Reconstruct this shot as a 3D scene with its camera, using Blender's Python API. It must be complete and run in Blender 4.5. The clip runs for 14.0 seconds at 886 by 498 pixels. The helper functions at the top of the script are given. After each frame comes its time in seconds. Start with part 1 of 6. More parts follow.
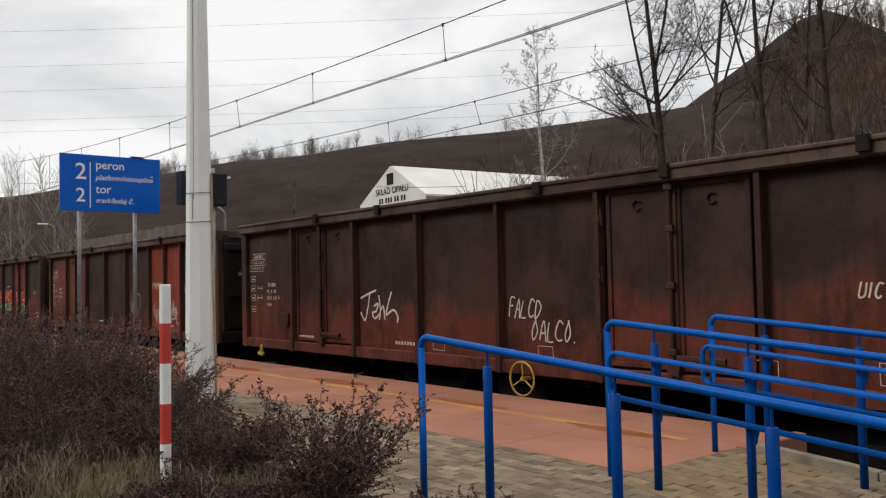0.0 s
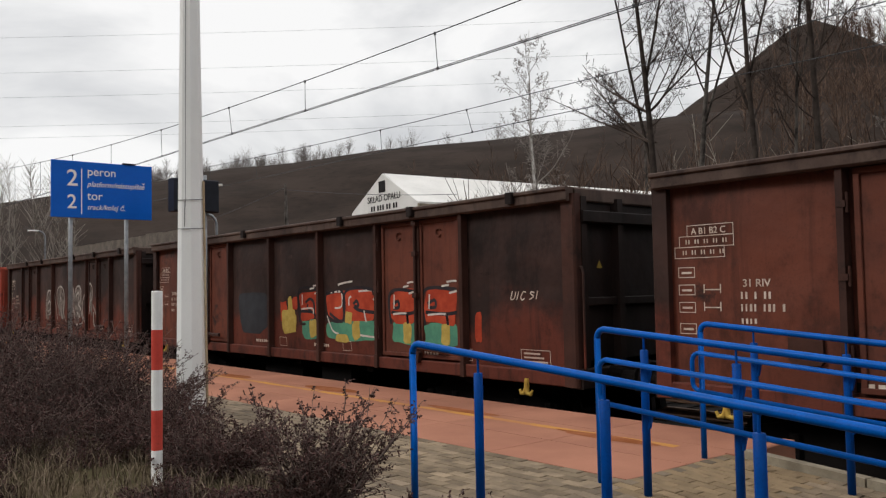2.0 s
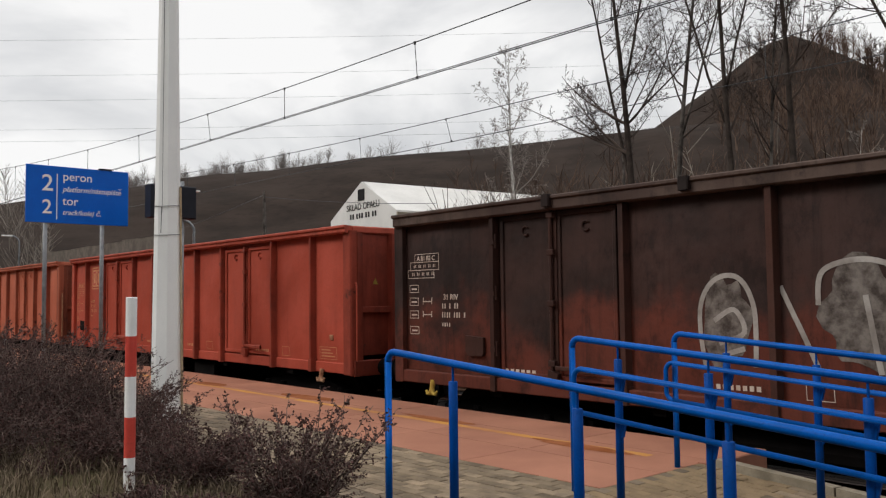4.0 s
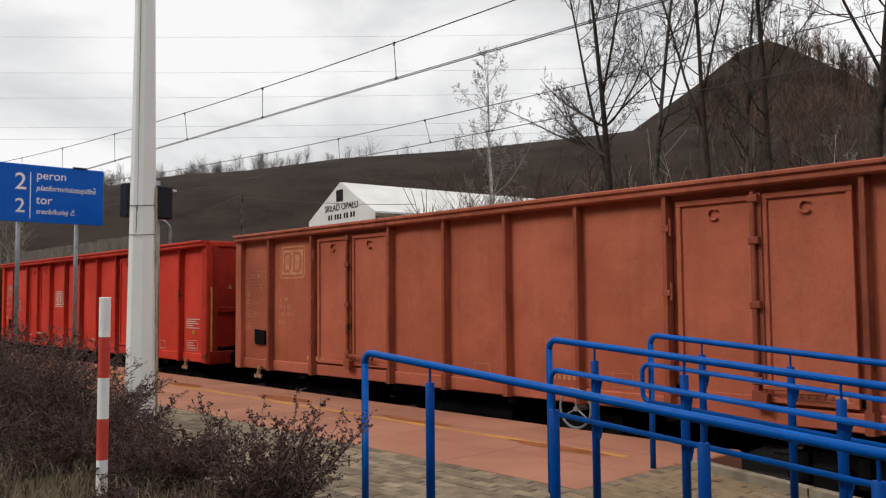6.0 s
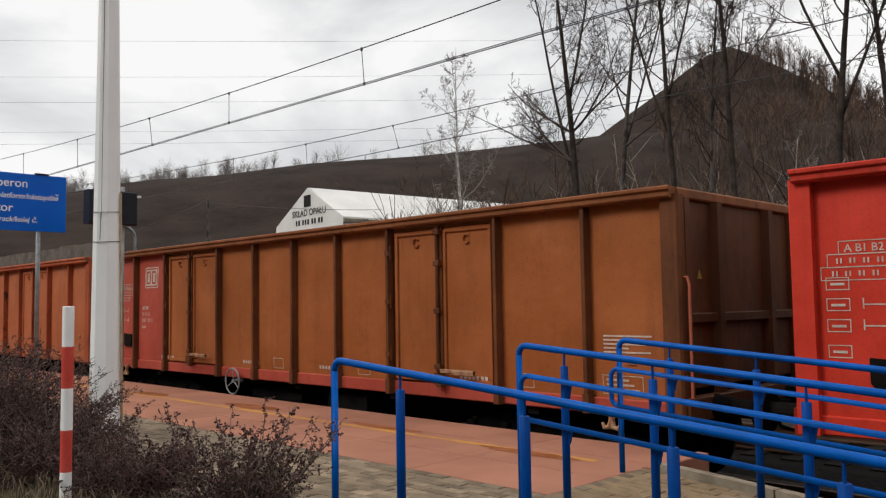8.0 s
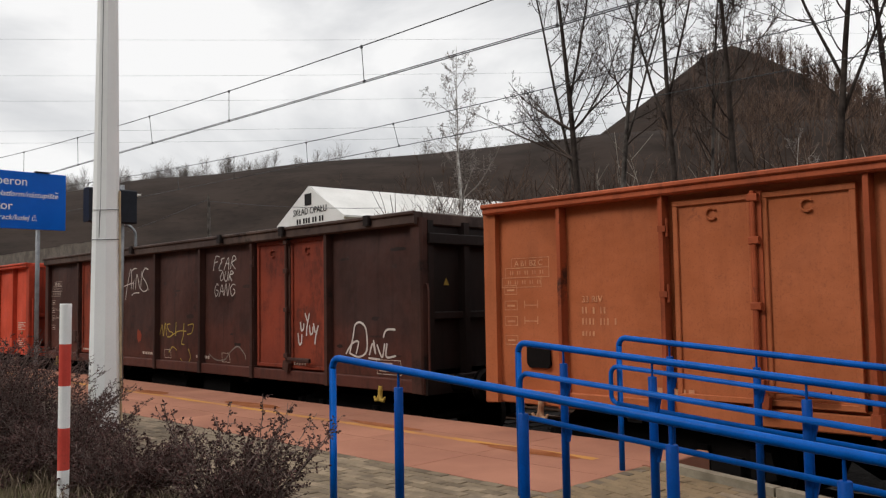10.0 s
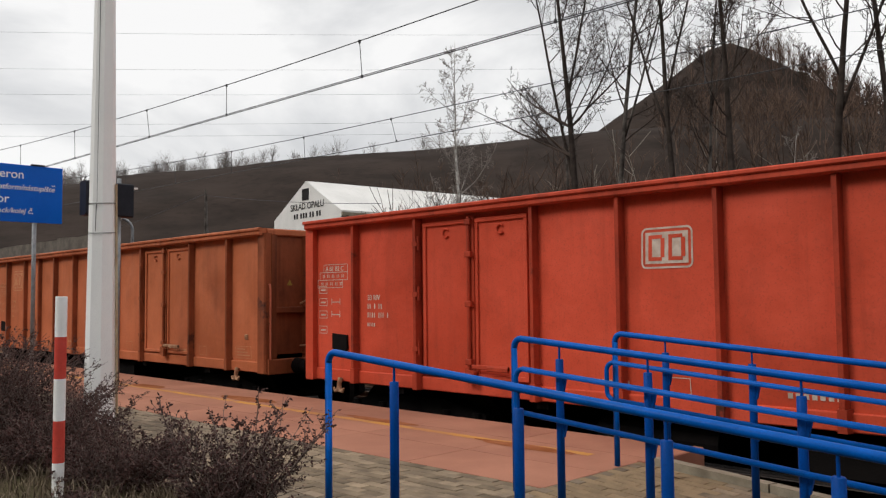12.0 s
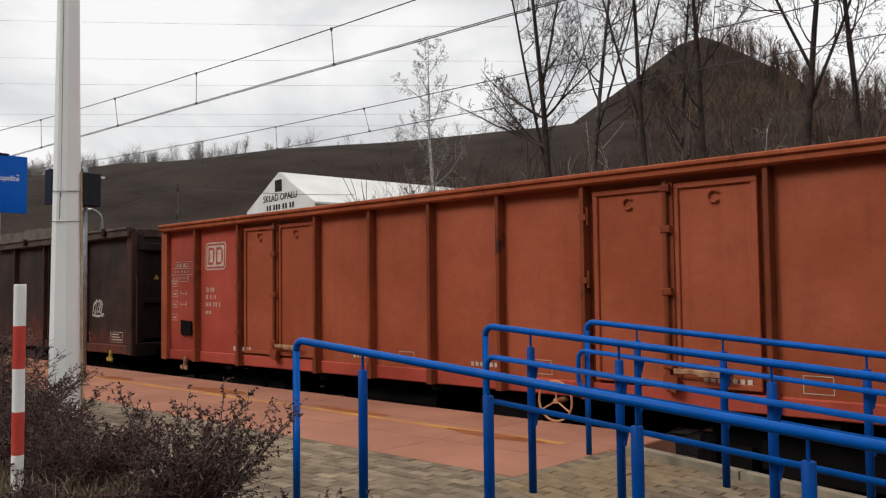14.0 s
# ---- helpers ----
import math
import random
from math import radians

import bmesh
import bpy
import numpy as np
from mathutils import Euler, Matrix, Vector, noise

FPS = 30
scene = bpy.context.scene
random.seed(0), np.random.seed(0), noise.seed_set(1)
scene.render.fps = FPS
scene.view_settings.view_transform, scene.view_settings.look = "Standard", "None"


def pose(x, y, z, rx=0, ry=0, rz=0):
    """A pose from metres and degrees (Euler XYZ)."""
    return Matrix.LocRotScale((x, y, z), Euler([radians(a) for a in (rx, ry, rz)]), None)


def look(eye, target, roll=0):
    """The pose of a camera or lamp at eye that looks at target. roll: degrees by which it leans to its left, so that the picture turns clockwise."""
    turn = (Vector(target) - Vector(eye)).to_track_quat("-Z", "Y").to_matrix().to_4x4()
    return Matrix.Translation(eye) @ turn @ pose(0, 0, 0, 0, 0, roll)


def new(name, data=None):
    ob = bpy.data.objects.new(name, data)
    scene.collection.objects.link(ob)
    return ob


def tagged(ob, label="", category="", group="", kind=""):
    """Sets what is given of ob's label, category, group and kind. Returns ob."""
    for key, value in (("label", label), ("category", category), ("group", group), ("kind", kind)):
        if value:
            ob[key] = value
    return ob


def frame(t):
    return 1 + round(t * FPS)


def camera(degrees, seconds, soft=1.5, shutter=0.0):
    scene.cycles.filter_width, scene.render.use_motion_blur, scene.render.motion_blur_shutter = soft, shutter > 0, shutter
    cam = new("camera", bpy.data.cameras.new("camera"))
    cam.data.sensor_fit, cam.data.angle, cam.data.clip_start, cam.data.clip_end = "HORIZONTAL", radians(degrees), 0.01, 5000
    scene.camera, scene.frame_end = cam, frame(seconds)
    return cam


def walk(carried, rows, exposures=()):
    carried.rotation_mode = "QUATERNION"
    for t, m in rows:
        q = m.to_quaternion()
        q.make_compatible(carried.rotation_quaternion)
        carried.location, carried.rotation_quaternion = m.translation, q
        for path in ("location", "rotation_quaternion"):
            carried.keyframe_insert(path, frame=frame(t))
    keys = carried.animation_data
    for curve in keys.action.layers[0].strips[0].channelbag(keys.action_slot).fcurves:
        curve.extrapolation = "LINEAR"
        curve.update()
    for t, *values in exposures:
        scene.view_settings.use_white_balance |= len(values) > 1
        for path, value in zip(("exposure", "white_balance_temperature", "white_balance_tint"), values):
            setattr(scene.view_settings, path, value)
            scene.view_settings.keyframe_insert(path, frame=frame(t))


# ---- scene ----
cam = camera(55.7, 14.0, soft=1.25)
PATH = [
    (0, (0.46, -0.002, 1.424), (-1.087, 1.263, 1.5), -1.2),
    (0.5, (0.457, 0.0, 1.414), (-1.085, 1.272, 1.495), -1.2),
    (1, (0.462, -0.006, 1.415), (-1.076, 1.27, 1.497), -1.2),
    (1.5, (0.483, -0.01, 1.418), (-1.054, 1.266, 1.505), -1.1),
    (2, (0.49, -0.023, 1.419), (-1.044, 1.257, 1.513), -1.1),
    (2.5, (0.498, -0.02, 1.425), (-1.029, 1.268, 1.526), -1.1),
    (3, (0.51, -0.023, 1.421), (-1.01, 1.273, 1.528), -1.0),
    (5.5, (0.524, -0.027, 1.413), (-0.948, 1.322, 1.531), -0.4),
    (6, (0.516, -0.013, 1.414), (-0.95, 1.342, 1.531), -0.5),
    (6.5, (0.491, 0.006, 1.423), (-0.966, 1.371, 1.543), -0.6),
    (7, (0.509, -0.004, 1.414), (-0.921, 1.388, 1.537), -0.7),
    (7.5, (0.514, -0.011, 1.416), (-0.898, 1.4, 1.546), -0.9),
    (8, (0.504, -0.013, 1.424), (-0.909, 1.396, 1.552), -0.9),
    (10.5, (0.498, 0.019, 1.414), (-0.918, 1.426, 1.538), -0.9),
    (11, (0.502, 0.011, 1.414), (-0.912, 1.42, 1.535), -0.7),
    (11.5, (0.504, 0.005, 1.413), (-0.909, 1.416, 1.532), -0.7),
    (12, (0.5, 0.021, 1.408), (-0.911, 1.433, 1.523), -0.6),
    (12.5, (0.476, 0.063, 1.38), (-0.929, 1.482, 1.492), -0.6),
    (13, (0.48, 0.075, 1.373), (-0.909, 1.51, 1.482), -0.5),
    (13.5, (0.469, 0.087, 1.37), (-0.906, 1.536, 1.474), -0.6),
    (14, (0.466, 0.099, 1.375), (-0.903, 1.554, 1.471), -0.7),
]
walk(cam, [(t, look(e, a, r)) for t, e, a, r in PATH])

# ---------------------------------------------------------------- world, sun
RAIL_Z = -0.72            # top of rail below the platform's surface
TRACK_Y = 8.9             # centre of the near track
TRACK2_Y = 13.2

world = bpy.data.worlds.new("overcast_sky")
scene.world = world
world.use_nodes = True
wn, wl = world.node_tree.nodes, world.node_tree.links
wn.clear()
w_out = wn.new("ShaderNodeOutputWorld")
w_bg = wn.new("ShaderNodeBackground")
w_sky = wn.new("ShaderNodeTexSky")
w_sky.sky_type = "NISHITA"
w_sky.sun_disc = False
w_sky.sun_elevation = radians(41.8)
w_sky.sun_rotation = radians(206.6)
w_gain = wn.new("ShaderNodeVectorMath")
w_gain.operation = "SCALE"
w_gain.inputs["Scale"].default_value = 0.06
w_co = wn.new("ShaderNodeTexCoord")
w_map = wn.new("ShaderNodeMapping")
w_map.inputs["Scale"].default_value = (1.0, 1.0, 1.9)
w_noise = wn.new("ShaderNodeTexNoise")
w_noise.inputs["Scale"].default_value = 2.1
w_noise.inputs["Detail"].default_value = 7
w_noise.inputs["Roughness"].default_value = 0.55
w_noise.inputs["Distortion"].default_value = 0.4
w_ramp = wn.new("ShaderNodeValToRGB")
w_ramp.color_ramp.elements[0].position = 0.38
w_ramp.color_ramp.elements[0].color = (0.62, 0.63, 0.65, 1)
w_ramp.color_ramp.elements[1].position = 0.56
w_ramp.color_ramp.elements[1].color = (1.0, 0.995, 0.99, 1)
w_mix = wn.new("ShaderNodeMix")
w_mix.data_type = "RGBA"
w_mix.inputs["Factor"].default_value = 0.94
wl.new(w_co.outputs["Generated"], w_map.inputs["Vector"])
wl.new(w_map.outputs["Vector"], w_noise.inputs["Vector"])
wl.new(w_noise.outputs["Fac"], w_ramp.inputs["Fac"])
wl.new(w_sky.outputs["Color"], w_gain.inputs[0])
wl.new(w_gain.outputs["Vector"], w_mix.inputs["A"])
wl.new(w_ramp.outputs["Color"], w_mix.inputs["B"])
# an overcast sky is brightest overhead
w_sep = wn.new("ShaderNodeSeparateXYZ")
wl.new(w_co.outputs["Generated"], w_sep.inputs[0])
w_high = wn.new("ShaderNodeMapRange")
w_high.inputs["From Min"].default_value = 0.42
w_high.inputs["From Max"].default_value = 1.0
w_high.inputs["To Min"].default_value = 1.0
w_high.inputs["To Max"].default_value = 1.55
wl.new(w_sep.outputs["Z"], w_high.inputs["Value"])
w_lift = wn.new("ShaderNodeVectorMath")
w_lift.operation = "SCALE"
wl.new(w_mix.outputs["Result"], w_lift.inputs[0])
wl.new(w_high.outputs["Result"], w_lift.inputs["Scale"])
wl.new(w_lift.outputs["Vector"], w_bg.inputs["Color"])
wl.new(w_bg.outputs["Background"], w_out.inputs["Surface"])
w_bg.inputs["Strength"].default_value = 1.0

sun = new("sun", bpy.data.lights.new("sun", "SUN"))
sun.data.energy = 1.5
sun.data.angle = radians(18)
sun.data.color = (1.0, 0.96, 0.9)
sun.matrix_world = look((-9, -18, 18), (0, 0, 0))
scene.view_settings.exposure = 0.0


# ---------------------------------------------------------------- materials
def srgb(r, g, b):
    def lin(v):
        v /= 255
        return v / 12.92 if v < 0.04045 else ((v + 0.055) / 1.055) ** 2.4
    return (lin(r), lin(g), lin(b))


def node_material(name):
    m = bpy.data.materials.new(name)
    m.use_nodes = True
    return m, m.node_tree.nodes, m.node_tree.links, m.node_tree.nodes["Principled BSDF"]


def noise_node(nodes, links, co, scale, detail=5, rough=0.6, stretch=None):
    n = nodes.new("ShaderNodeTexNoise")
    n.inputs["Scale"].default_value = scale
    n.inputs["Detail"].default_value = detail
    n.inputs["Roughness"].default_value = rough
    if stretch:
        mp = nodes.new("ShaderNodeMapping")
        mp.inputs["Scale"].default_value = stretch
        links.new(co, mp.inputs["Vector"])
        co = mp.outputs["Vector"]
    links.new(co, n.inputs["Vector"])
    return n.outputs["Fac"]


def ramp_node(nodes, links, fac, lo, hi):
    r = nodes.new("ShaderNodeMapRange")
    r.interpolation_type = "SMOOTHSTEP"
    r.inputs["From Min"].default_value = lo
    r.inputs["From Max"].default_value = hi
    links.new(fac, r.inputs["Value"])
    return r.outputs["Result"]


def mix_node(nodes, links, fac, a, b):
    m = nodes.new("ShaderNodeMix")
    m.data_type = "RGBA"
    links.new(fac, m.inputs["Factor"])
    for v, key in ((a, "A"), (b, "B")):
        if isinstance(v, tuple):
            m.inputs[key].default_value = (*v, 1)
        else:
            links.new(v, m.inputs[key])
    return m.outputs["Result"]


def surface(name, c1, c2, scale=4.0, fine=60.0, rough=0.8, bump=0.3, metal=0.0, spread=0.0, depth=0.01):
    """Two-scale mottled surface; spread: how far pieces of it differ by object."""
    m, n, l, b = node_material(name)
    co = n.new("ShaderNodeTexCoord").outputs["Object"]
    if spread:
        info = n.new("ShaderNodeObjectInfo")
        add = n.new("ShaderNodeVectorMath")
        l.new(co, add.inputs[0])
        mul = n.new("ShaderNodeVectorMath")
        mul.operation = "SCALE"
        mul.inputs[0].default_value = (37, 19, 53)
        l.new(info.outputs["Random"], mul.inputs["Scale"])
        l.new(mul.outputs["Vector"], add.inputs[1])
        co = add.outputs["Vector"]
    f1 = noise_node(n, l, co, scale)
    f2 = noise_node(n, l, co, fine, 3)
    col = mix_node(n, l, ramp_node(n, l, f1, 0.32, 0.68), c1, c2)
    dark = tuple(v * 0.6 for v in c1)
    half = n.new("ShaderNodeMath")
    half.operation = "MULTIPLY"
    half.inputs[1].default_value = 0.5
    l.new(ramp_node(n, l, f2, 0.5, 0.75), half.inputs[0])
    col = mix_node(n, l, half.outputs[0], col, dark)
    if spread:
        hsv = n.new("ShaderNodeHueSaturation")
        mr = n.new("ShaderNodeMapRange")
        mr.inputs["To Min"].default_value = 1 - spread
        mr.inputs["To Max"].default_value = 1 + spread
        l.new(info.outputs["Random"], mr.inputs["Value"])
        l.new(mr.outputs["Result"], hsv.inputs["Value"])
        l.new(col, hsv.inputs["Color"])
        col = hsv.outputs["Color"]
    l.new(col, b.inputs["Base Color"])
    b.inputs["Roughness"].default_value = rough
    b.inputs["Specular IOR Level"].default_value = 0.2 if rough < 0.6 else 0.06
    b.inputs["Metallic"].default_value = metal
    if bump:
        bp = n.new("ShaderNodeBump")
        bp.inputs["Strength"].default_value = bump
        bp.inputs["Distance"].default_value = depth
        l.new(f2, bp.inputs["Height"])
        l.new(bp.outputs["Normal"], b.inputs["Normal"])
    return m


def island_surface(name, c1, c2, rough=0.8):
    """Leaves, twigs and pavers joined in one mesh: each piece has its own tone."""
    m, n, l, b = node_material(name)
    geo = n.new("ShaderNodeNewGeometry")
    co = n.new("ShaderNodeTexCoord").outputs["Object"]
    col = mix_node(n, l, geo.outputs["Random Per Island"], c1, c2)
    f = noise_node(n, l, co, 30, 4)
    col = mix_node(n, l, ramp_node(n, l, f, 0.45, 0.8), col, tuple(v * 0.65 for v in c1))
    l.new(col, b.inputs["Base Color"])
    b.inputs["Roughness"].default_value = rough
    b.inputs["Specular IOR Level"].default_value = 0.1
    return m


def wagon_paint(name, base, faded, rust, rust_amount=0.5, low=None, low_amount=0.0, seed=0.0, grime_amount=0.3):
    """Weathered wagon paint: faded areas, vertical rain streaks, rust blotches, some older coat showing low down."""
    m, n, l, b = node_material(name)
    tc = n.new("ShaderNodeTexCoord").outputs["Object"]
    off = n.new("ShaderNodeVectorMath")
    off.inputs[1].default_value = (seed * 7.3, seed * 3.1, seed * 5.7)
    l.new(tc, off.inputs[0])
    shift = n.new("ShaderNodeVectorMath")
    shift.operation = "MULTIPLY_ADD"
    shift.inputs[1].default_value = (61, 43, 29)
    l.new(n.new("ShaderNodeObjectInfo").outputs["Random"], shift.inputs[0])
    l.new(off.outputs["Vector"], shift.inputs[2])
    co = shift.outputs["Vector"]
    big = noise_node(n, l, co, 0.7, 5, 0.6)
    streak = noise_node(n, l, co, 1.0, 5, 0.65, (7.0, 7.0, 0.35))
    blotch = noise_node(n, l, co, 1.3, 8, 0.68)
    fine = noise_node(n, l, co, 45, 4, 0.7)
    col = mix_node(n, l, ramp_node(n, l, big, 0.35, 0.65), base, faded)
    if low:
        sep = n.new("ShaderNodeSeparateXYZ")
        l.new(n.new("ShaderNodeNewGeometry").outputs["Position"], sep.inputs[0])
        wav = noise_node(n, l, co, 0.55, 6, 0.65)
        s = n.new("ShaderNodeMath")
        s.operation = "MULTIPLY_ADD"
        s.inputs[1].default_value = 3.2
        l.new(wav, s.inputs[0])
        neg = n.new("ShaderNodeMath")
        neg.operation = "MULTIPLY"
        neg.inputs[1].default_value = -1.0
        l.new(sep.outputs["Z"], neg.inputs[0])
        l.new(neg.outputs[0], s.inputs[2])
        col = mix_node(n, l, ramp_node(n, l, s.outputs[0], 1.05 - low_amount, 1.65 - low_amount), col, low)
    sm = n.new("ShaderNodeMath")
    sm.operation = "MULTIPLY"
    sm.inputs[1].default_value = 0.55 if grime_amount > 0.2 else 0.22
    l.new(ramp_node(n, l, streak, 0.5, 0.72), sm.inputs[0])
    col = mix_node(n, l, sm.outputs[0], col, tuple(v * 0.55 for v in base))
    grime = noise_node(n, l, co, 2.4, 9, 0.72, (1.0, 1.0, 0.55))
    gm = n.new("ShaderNodeMath")
    gm.operation = "MULTIPLY"
    gm.inputs[1].default_value = grime_amount
    l.new(ramp_node(n, l, grime, 0.47, 0.66), gm.inputs[0])
    col = mix_node(n, l, gm.outputs[0], col, tuple(v * 0.42 for v in rust))
    lo = 0.74 - 0.3 * rust_amount
    col = mix_node(n, l, ramp_node(n, l, blotch, lo, lo + 0.1), col, rust)
    fm = n.new("ShaderNodeMath")
    fm.operation = "MULTIPLY"
    fm.inputs[1].default_value = 0.3
    l.new(ramp_node(n, l, fine, 0.5, 0.75), fm.inputs[0])
    col = mix_node(n, l, fm.outputs[0], col, tuple(v * 0.5 for v in rust))
    l.new(col, b.inputs["Base Color"])
    b.inputs["Roughness"].default_value = 0.62
    b.inputs["Specular IOR Level"].default_value = 0.2
    bp = n.new("ShaderNodeBump")
    bp.inputs["Strength"].default_value = 0.55
    bp.inputs["Distance"].default_value = 0.07
    l.new(noise_node(n, l, co, 1.5, 3, 0.5), bp.inputs["Height"])
    bp2 = n.new("ShaderNodeBump")
    bp2.inputs["Strength"].default_value = 0.2
    bp2.inputs["Distance"].default_value = 0.004
    l.new(fine, bp2.inputs["Height"])
    l.new(bp.outputs["Normal"], bp2.inputs["Normal"])
    l.new(bp2.outputs["Normal"], b.inputs["Normal"])
    return m


RUST = srgb(78, 50, 40)
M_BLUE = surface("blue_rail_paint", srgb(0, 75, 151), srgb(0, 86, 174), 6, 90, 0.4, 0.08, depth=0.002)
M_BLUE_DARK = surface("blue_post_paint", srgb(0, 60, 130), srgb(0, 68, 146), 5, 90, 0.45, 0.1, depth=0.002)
for paint in (M_BLUE, M_BLUE_DARK):
    paint.node_tree.nodes["Principled BSDF"].inputs["Specular IOR Level"].default_value = 0.1
M_GALV = surface("galvanised_steel", srgb(150, 152, 155), srgb(125, 128, 132), 8, 80, 0.5, 0.15, metal=0.3, depth=0.002)
M_POLE = surface("pale_pole_paint", srgb(238, 238, 236), srgb(230, 231, 230), 1.2, 140, 0.55, 0.06, depth=0.003)
M_SIGN = surface("blue_sign_sheet", srgb(0, 92, 196), srgb(0, 98, 204), 2, 60, 0.4, 0.0)
M_WHITE = surface("white_paint", srgb(244, 244, 243), srgb(232, 232, 230), 3, 260, 0.5, 0.1, depth=0.002)
M_RED = surface("red_marker_paint", srgb(206, 82, 70), srgb(192, 68, 58), 5, 60, 0.5, 0.1, depth=0.002)
M_BLACK = surface("dark_box_plastic", srgb(34, 37, 46), srgb(26, 28, 36), 5, 60, 0.5, 0.1, depth=0.002)
M_WIRE = surface("dark_wire", srgb(70, 70, 72), srgb(55, 55, 58), 5, 60, 0.5, 0.0)
# near black, the deep shade below the wagons being part of this colour
M_UNDER = surface("near_black_underframe", srgb(26, 23, 22), srgb(18, 16, 16), 3, 40, 0.85, 0.3)
M_WHEEL = surface("dark_wheel_steel", srgb(40, 35, 33), srgb(28, 25, 24), 5, 60, 0.6, 0.2, metal=0.3)
M_HOOK = surface("yellow_hook_paint", srgb(186, 158, 76), srgb(156, 122, 58), 8, 60, 0.6, 0.2)
M_LEVER = surface("worn_tan_lever_paint", srgb(176, 142, 112), srgb(128, 84, 62), 8, 60, 0.6, 0.2)
M_MARK = surface("white_stencil_paint", srgb(205, 192, 180), srgb(180, 160, 146), 9, 60, 0.7, 0.0)
M_TAG = surface("white_spray_paint", srgb(205, 198, 190), srgb(185, 176, 170), 9, 60, 0.7, 0.0)
M_TAGY = surface("yellow_spray_paint", srgb(184, 162, 88), srgb(166, 144, 74), 9, 60, 0.7, 0.0)
M_TAG_ORANGE = surface("orange_spray_paint", srgb(178, 76, 52), srgb(150, 58, 42), 4, 60, 0.7, 0.0)
M_TAG_TEAL = surface("teal_spray_paint", srgb(78, 128, 108), srgb(90, 150, 120), 4, 60, 0.7, 0.0)
M_TAG_BLUE = surface("blue_grey_spray_paint", srgb(60, 62, 66), srgb(52, 54, 58), 4, 60, 0.7, 0.0)
M_TAG_INK = surface("dark_outline_spray_paint", srgb(44, 42, 46), srgb(58, 52, 54), 4, 60, 0.7, 0.0)
M_SILVER_FILL = surface("patchy_silver_spray_fill", srgb(126, 118, 112), srgb(66, 58, 54), 7, 50, 0.75, 0.0)
M_TAG_SILVER = surface("silver_spray_paint", srgb(172, 166, 160), srgb(128, 120, 114), 3, 50, 0.7, 0.0)
M_TAG_DULL = surface("dull_silver_spray_paint", srgb(150, 142, 136), srgb(118, 108, 102), 2, 50, 0.7, 0.0)
M_TAG_FILL = surface("thin_grey_spray_fill", srgb(104, 94, 88), srgb(70, 60, 56), 2, 50, 0.75, 0.0)
M_WARN = surface("warning_yellow", srgb(160, 138, 66), srgb(140, 116, 58), 9, 60, 0.6, 0.0)
M_CONDUIT = surface("rusty_tan_conduit", srgb(190, 176, 150), srgb(150, 122, 92), 3, 40, 0.7, 0.2)
M_SAPLING = island_surface("pale_sapling_bark", srgb(168, 160, 150), srgb(96, 86, 78), 0.9)
M_RAIL = surface("rail_steel", srgb(95, 75, 62), srgb(75, 58, 50), 3, 60, 0.6, 0.2, metal=0.4)
# near black: shade under the train is put into ballast and sleeper colour
M_BALLAST = surface("shaded_ballast_stone", srgb(31, 28, 26), srgb(19, 17, 16), 9, 26, 0.95, 1.0, depth=0.05)
M_SLEEPER = surface("shaded_sleeper_concrete", srgb(34, 30, 28), srgb(26, 23, 22), 4, 50, 0.9, 0.3)
M_RED_SLAB = surface("red_concrete_paving", srgb(168, 118, 97), srgb(150, 104, 86), 0.9, 70, 0.82, 0.25, spread=0.06, depth=0.003)
M_YELLOW_LINE = surface("worn_yellow_line", srgb(194, 140, 72), srgb(172, 120, 80), 1.1, 30, 0.8, 0.1)
M_RUST_STAIN = surface("rust_stain", srgb(128, 74, 42), srgb(152, 96, 66), 3, 40, 0.85, 0.1)
M_PAVER = surface("grey_concrete_paver", srgb(138, 122, 102), srgb(106, 94, 80), 3, 70, 0.88, 0.4, spread=0.26, depth=0.004)
M_PAVER_YELLOW = surface("yellowish_paver", srgb(144, 124, 98), srgb(122, 105, 84), 3, 70, 0.88, 0.4, spread=0.1, depth=0.004)
M_PAVER_REST = island_surface("grey_paver_rest", srgb(138, 122, 104), srgb(96, 86, 74), 0.9)
M_JOINT = surface("joint_sand", srgb(72, 64, 54), srgb(58, 52, 44), 8, 60, 0.95, 0.4)
M_CONCRETE = surface("grey_concrete", srgb(160, 150, 132), srgb(126, 116, 100), 3, 50, 0.9, 0.3, depth=0.004)
M_SOIL = surface("bed_soil", srgb(88, 76, 60), srgb(70, 68, 46), 2.5, 30, 0.95, 0.9, depth=0.03)
M_HILL = surface("heather_hillside", srgb(40, 33, 29), srgb(55, 46, 41), 0.12, 0.7, 0.95, 0.15, depth=0.2)
M_BARK = surface("grey_brown_bark", srgb(72, 64, 59), srgb(46, 40, 37), 3, 25, 0.9, 0.6, depth=0.02)
M_POPLAR = surface("pale_patched_bark", srgb(108, 102, 97), srgb(48, 43, 40), 2.2, 12, 0.9, 0.5, depth=0.02)
M_TWIG = island_surface("bare_twig", srgb(86, 75, 69), srgb(54, 46, 42), 0.9)
M_BIRCH = surface("birch_bark", srgb(222, 219, 214), srgb(150, 144, 138), 5, 14, 0.75, 0.3, depth=0.01)
M_BIRCH_TWIG = island_surface("birch_twig", srgb(168, 160, 154), srgb(104, 95, 90), 0.9)
M_WOOD_FAR = island_surface("far_wood_twigs", srgb(112, 92, 80), srgb(40, 31, 27), 0.95)
M_RIDGE_WOOD = island_surface("ridge_wood_twigs", srgb(140, 132, 127), srgb(96, 90, 86), 0.95)
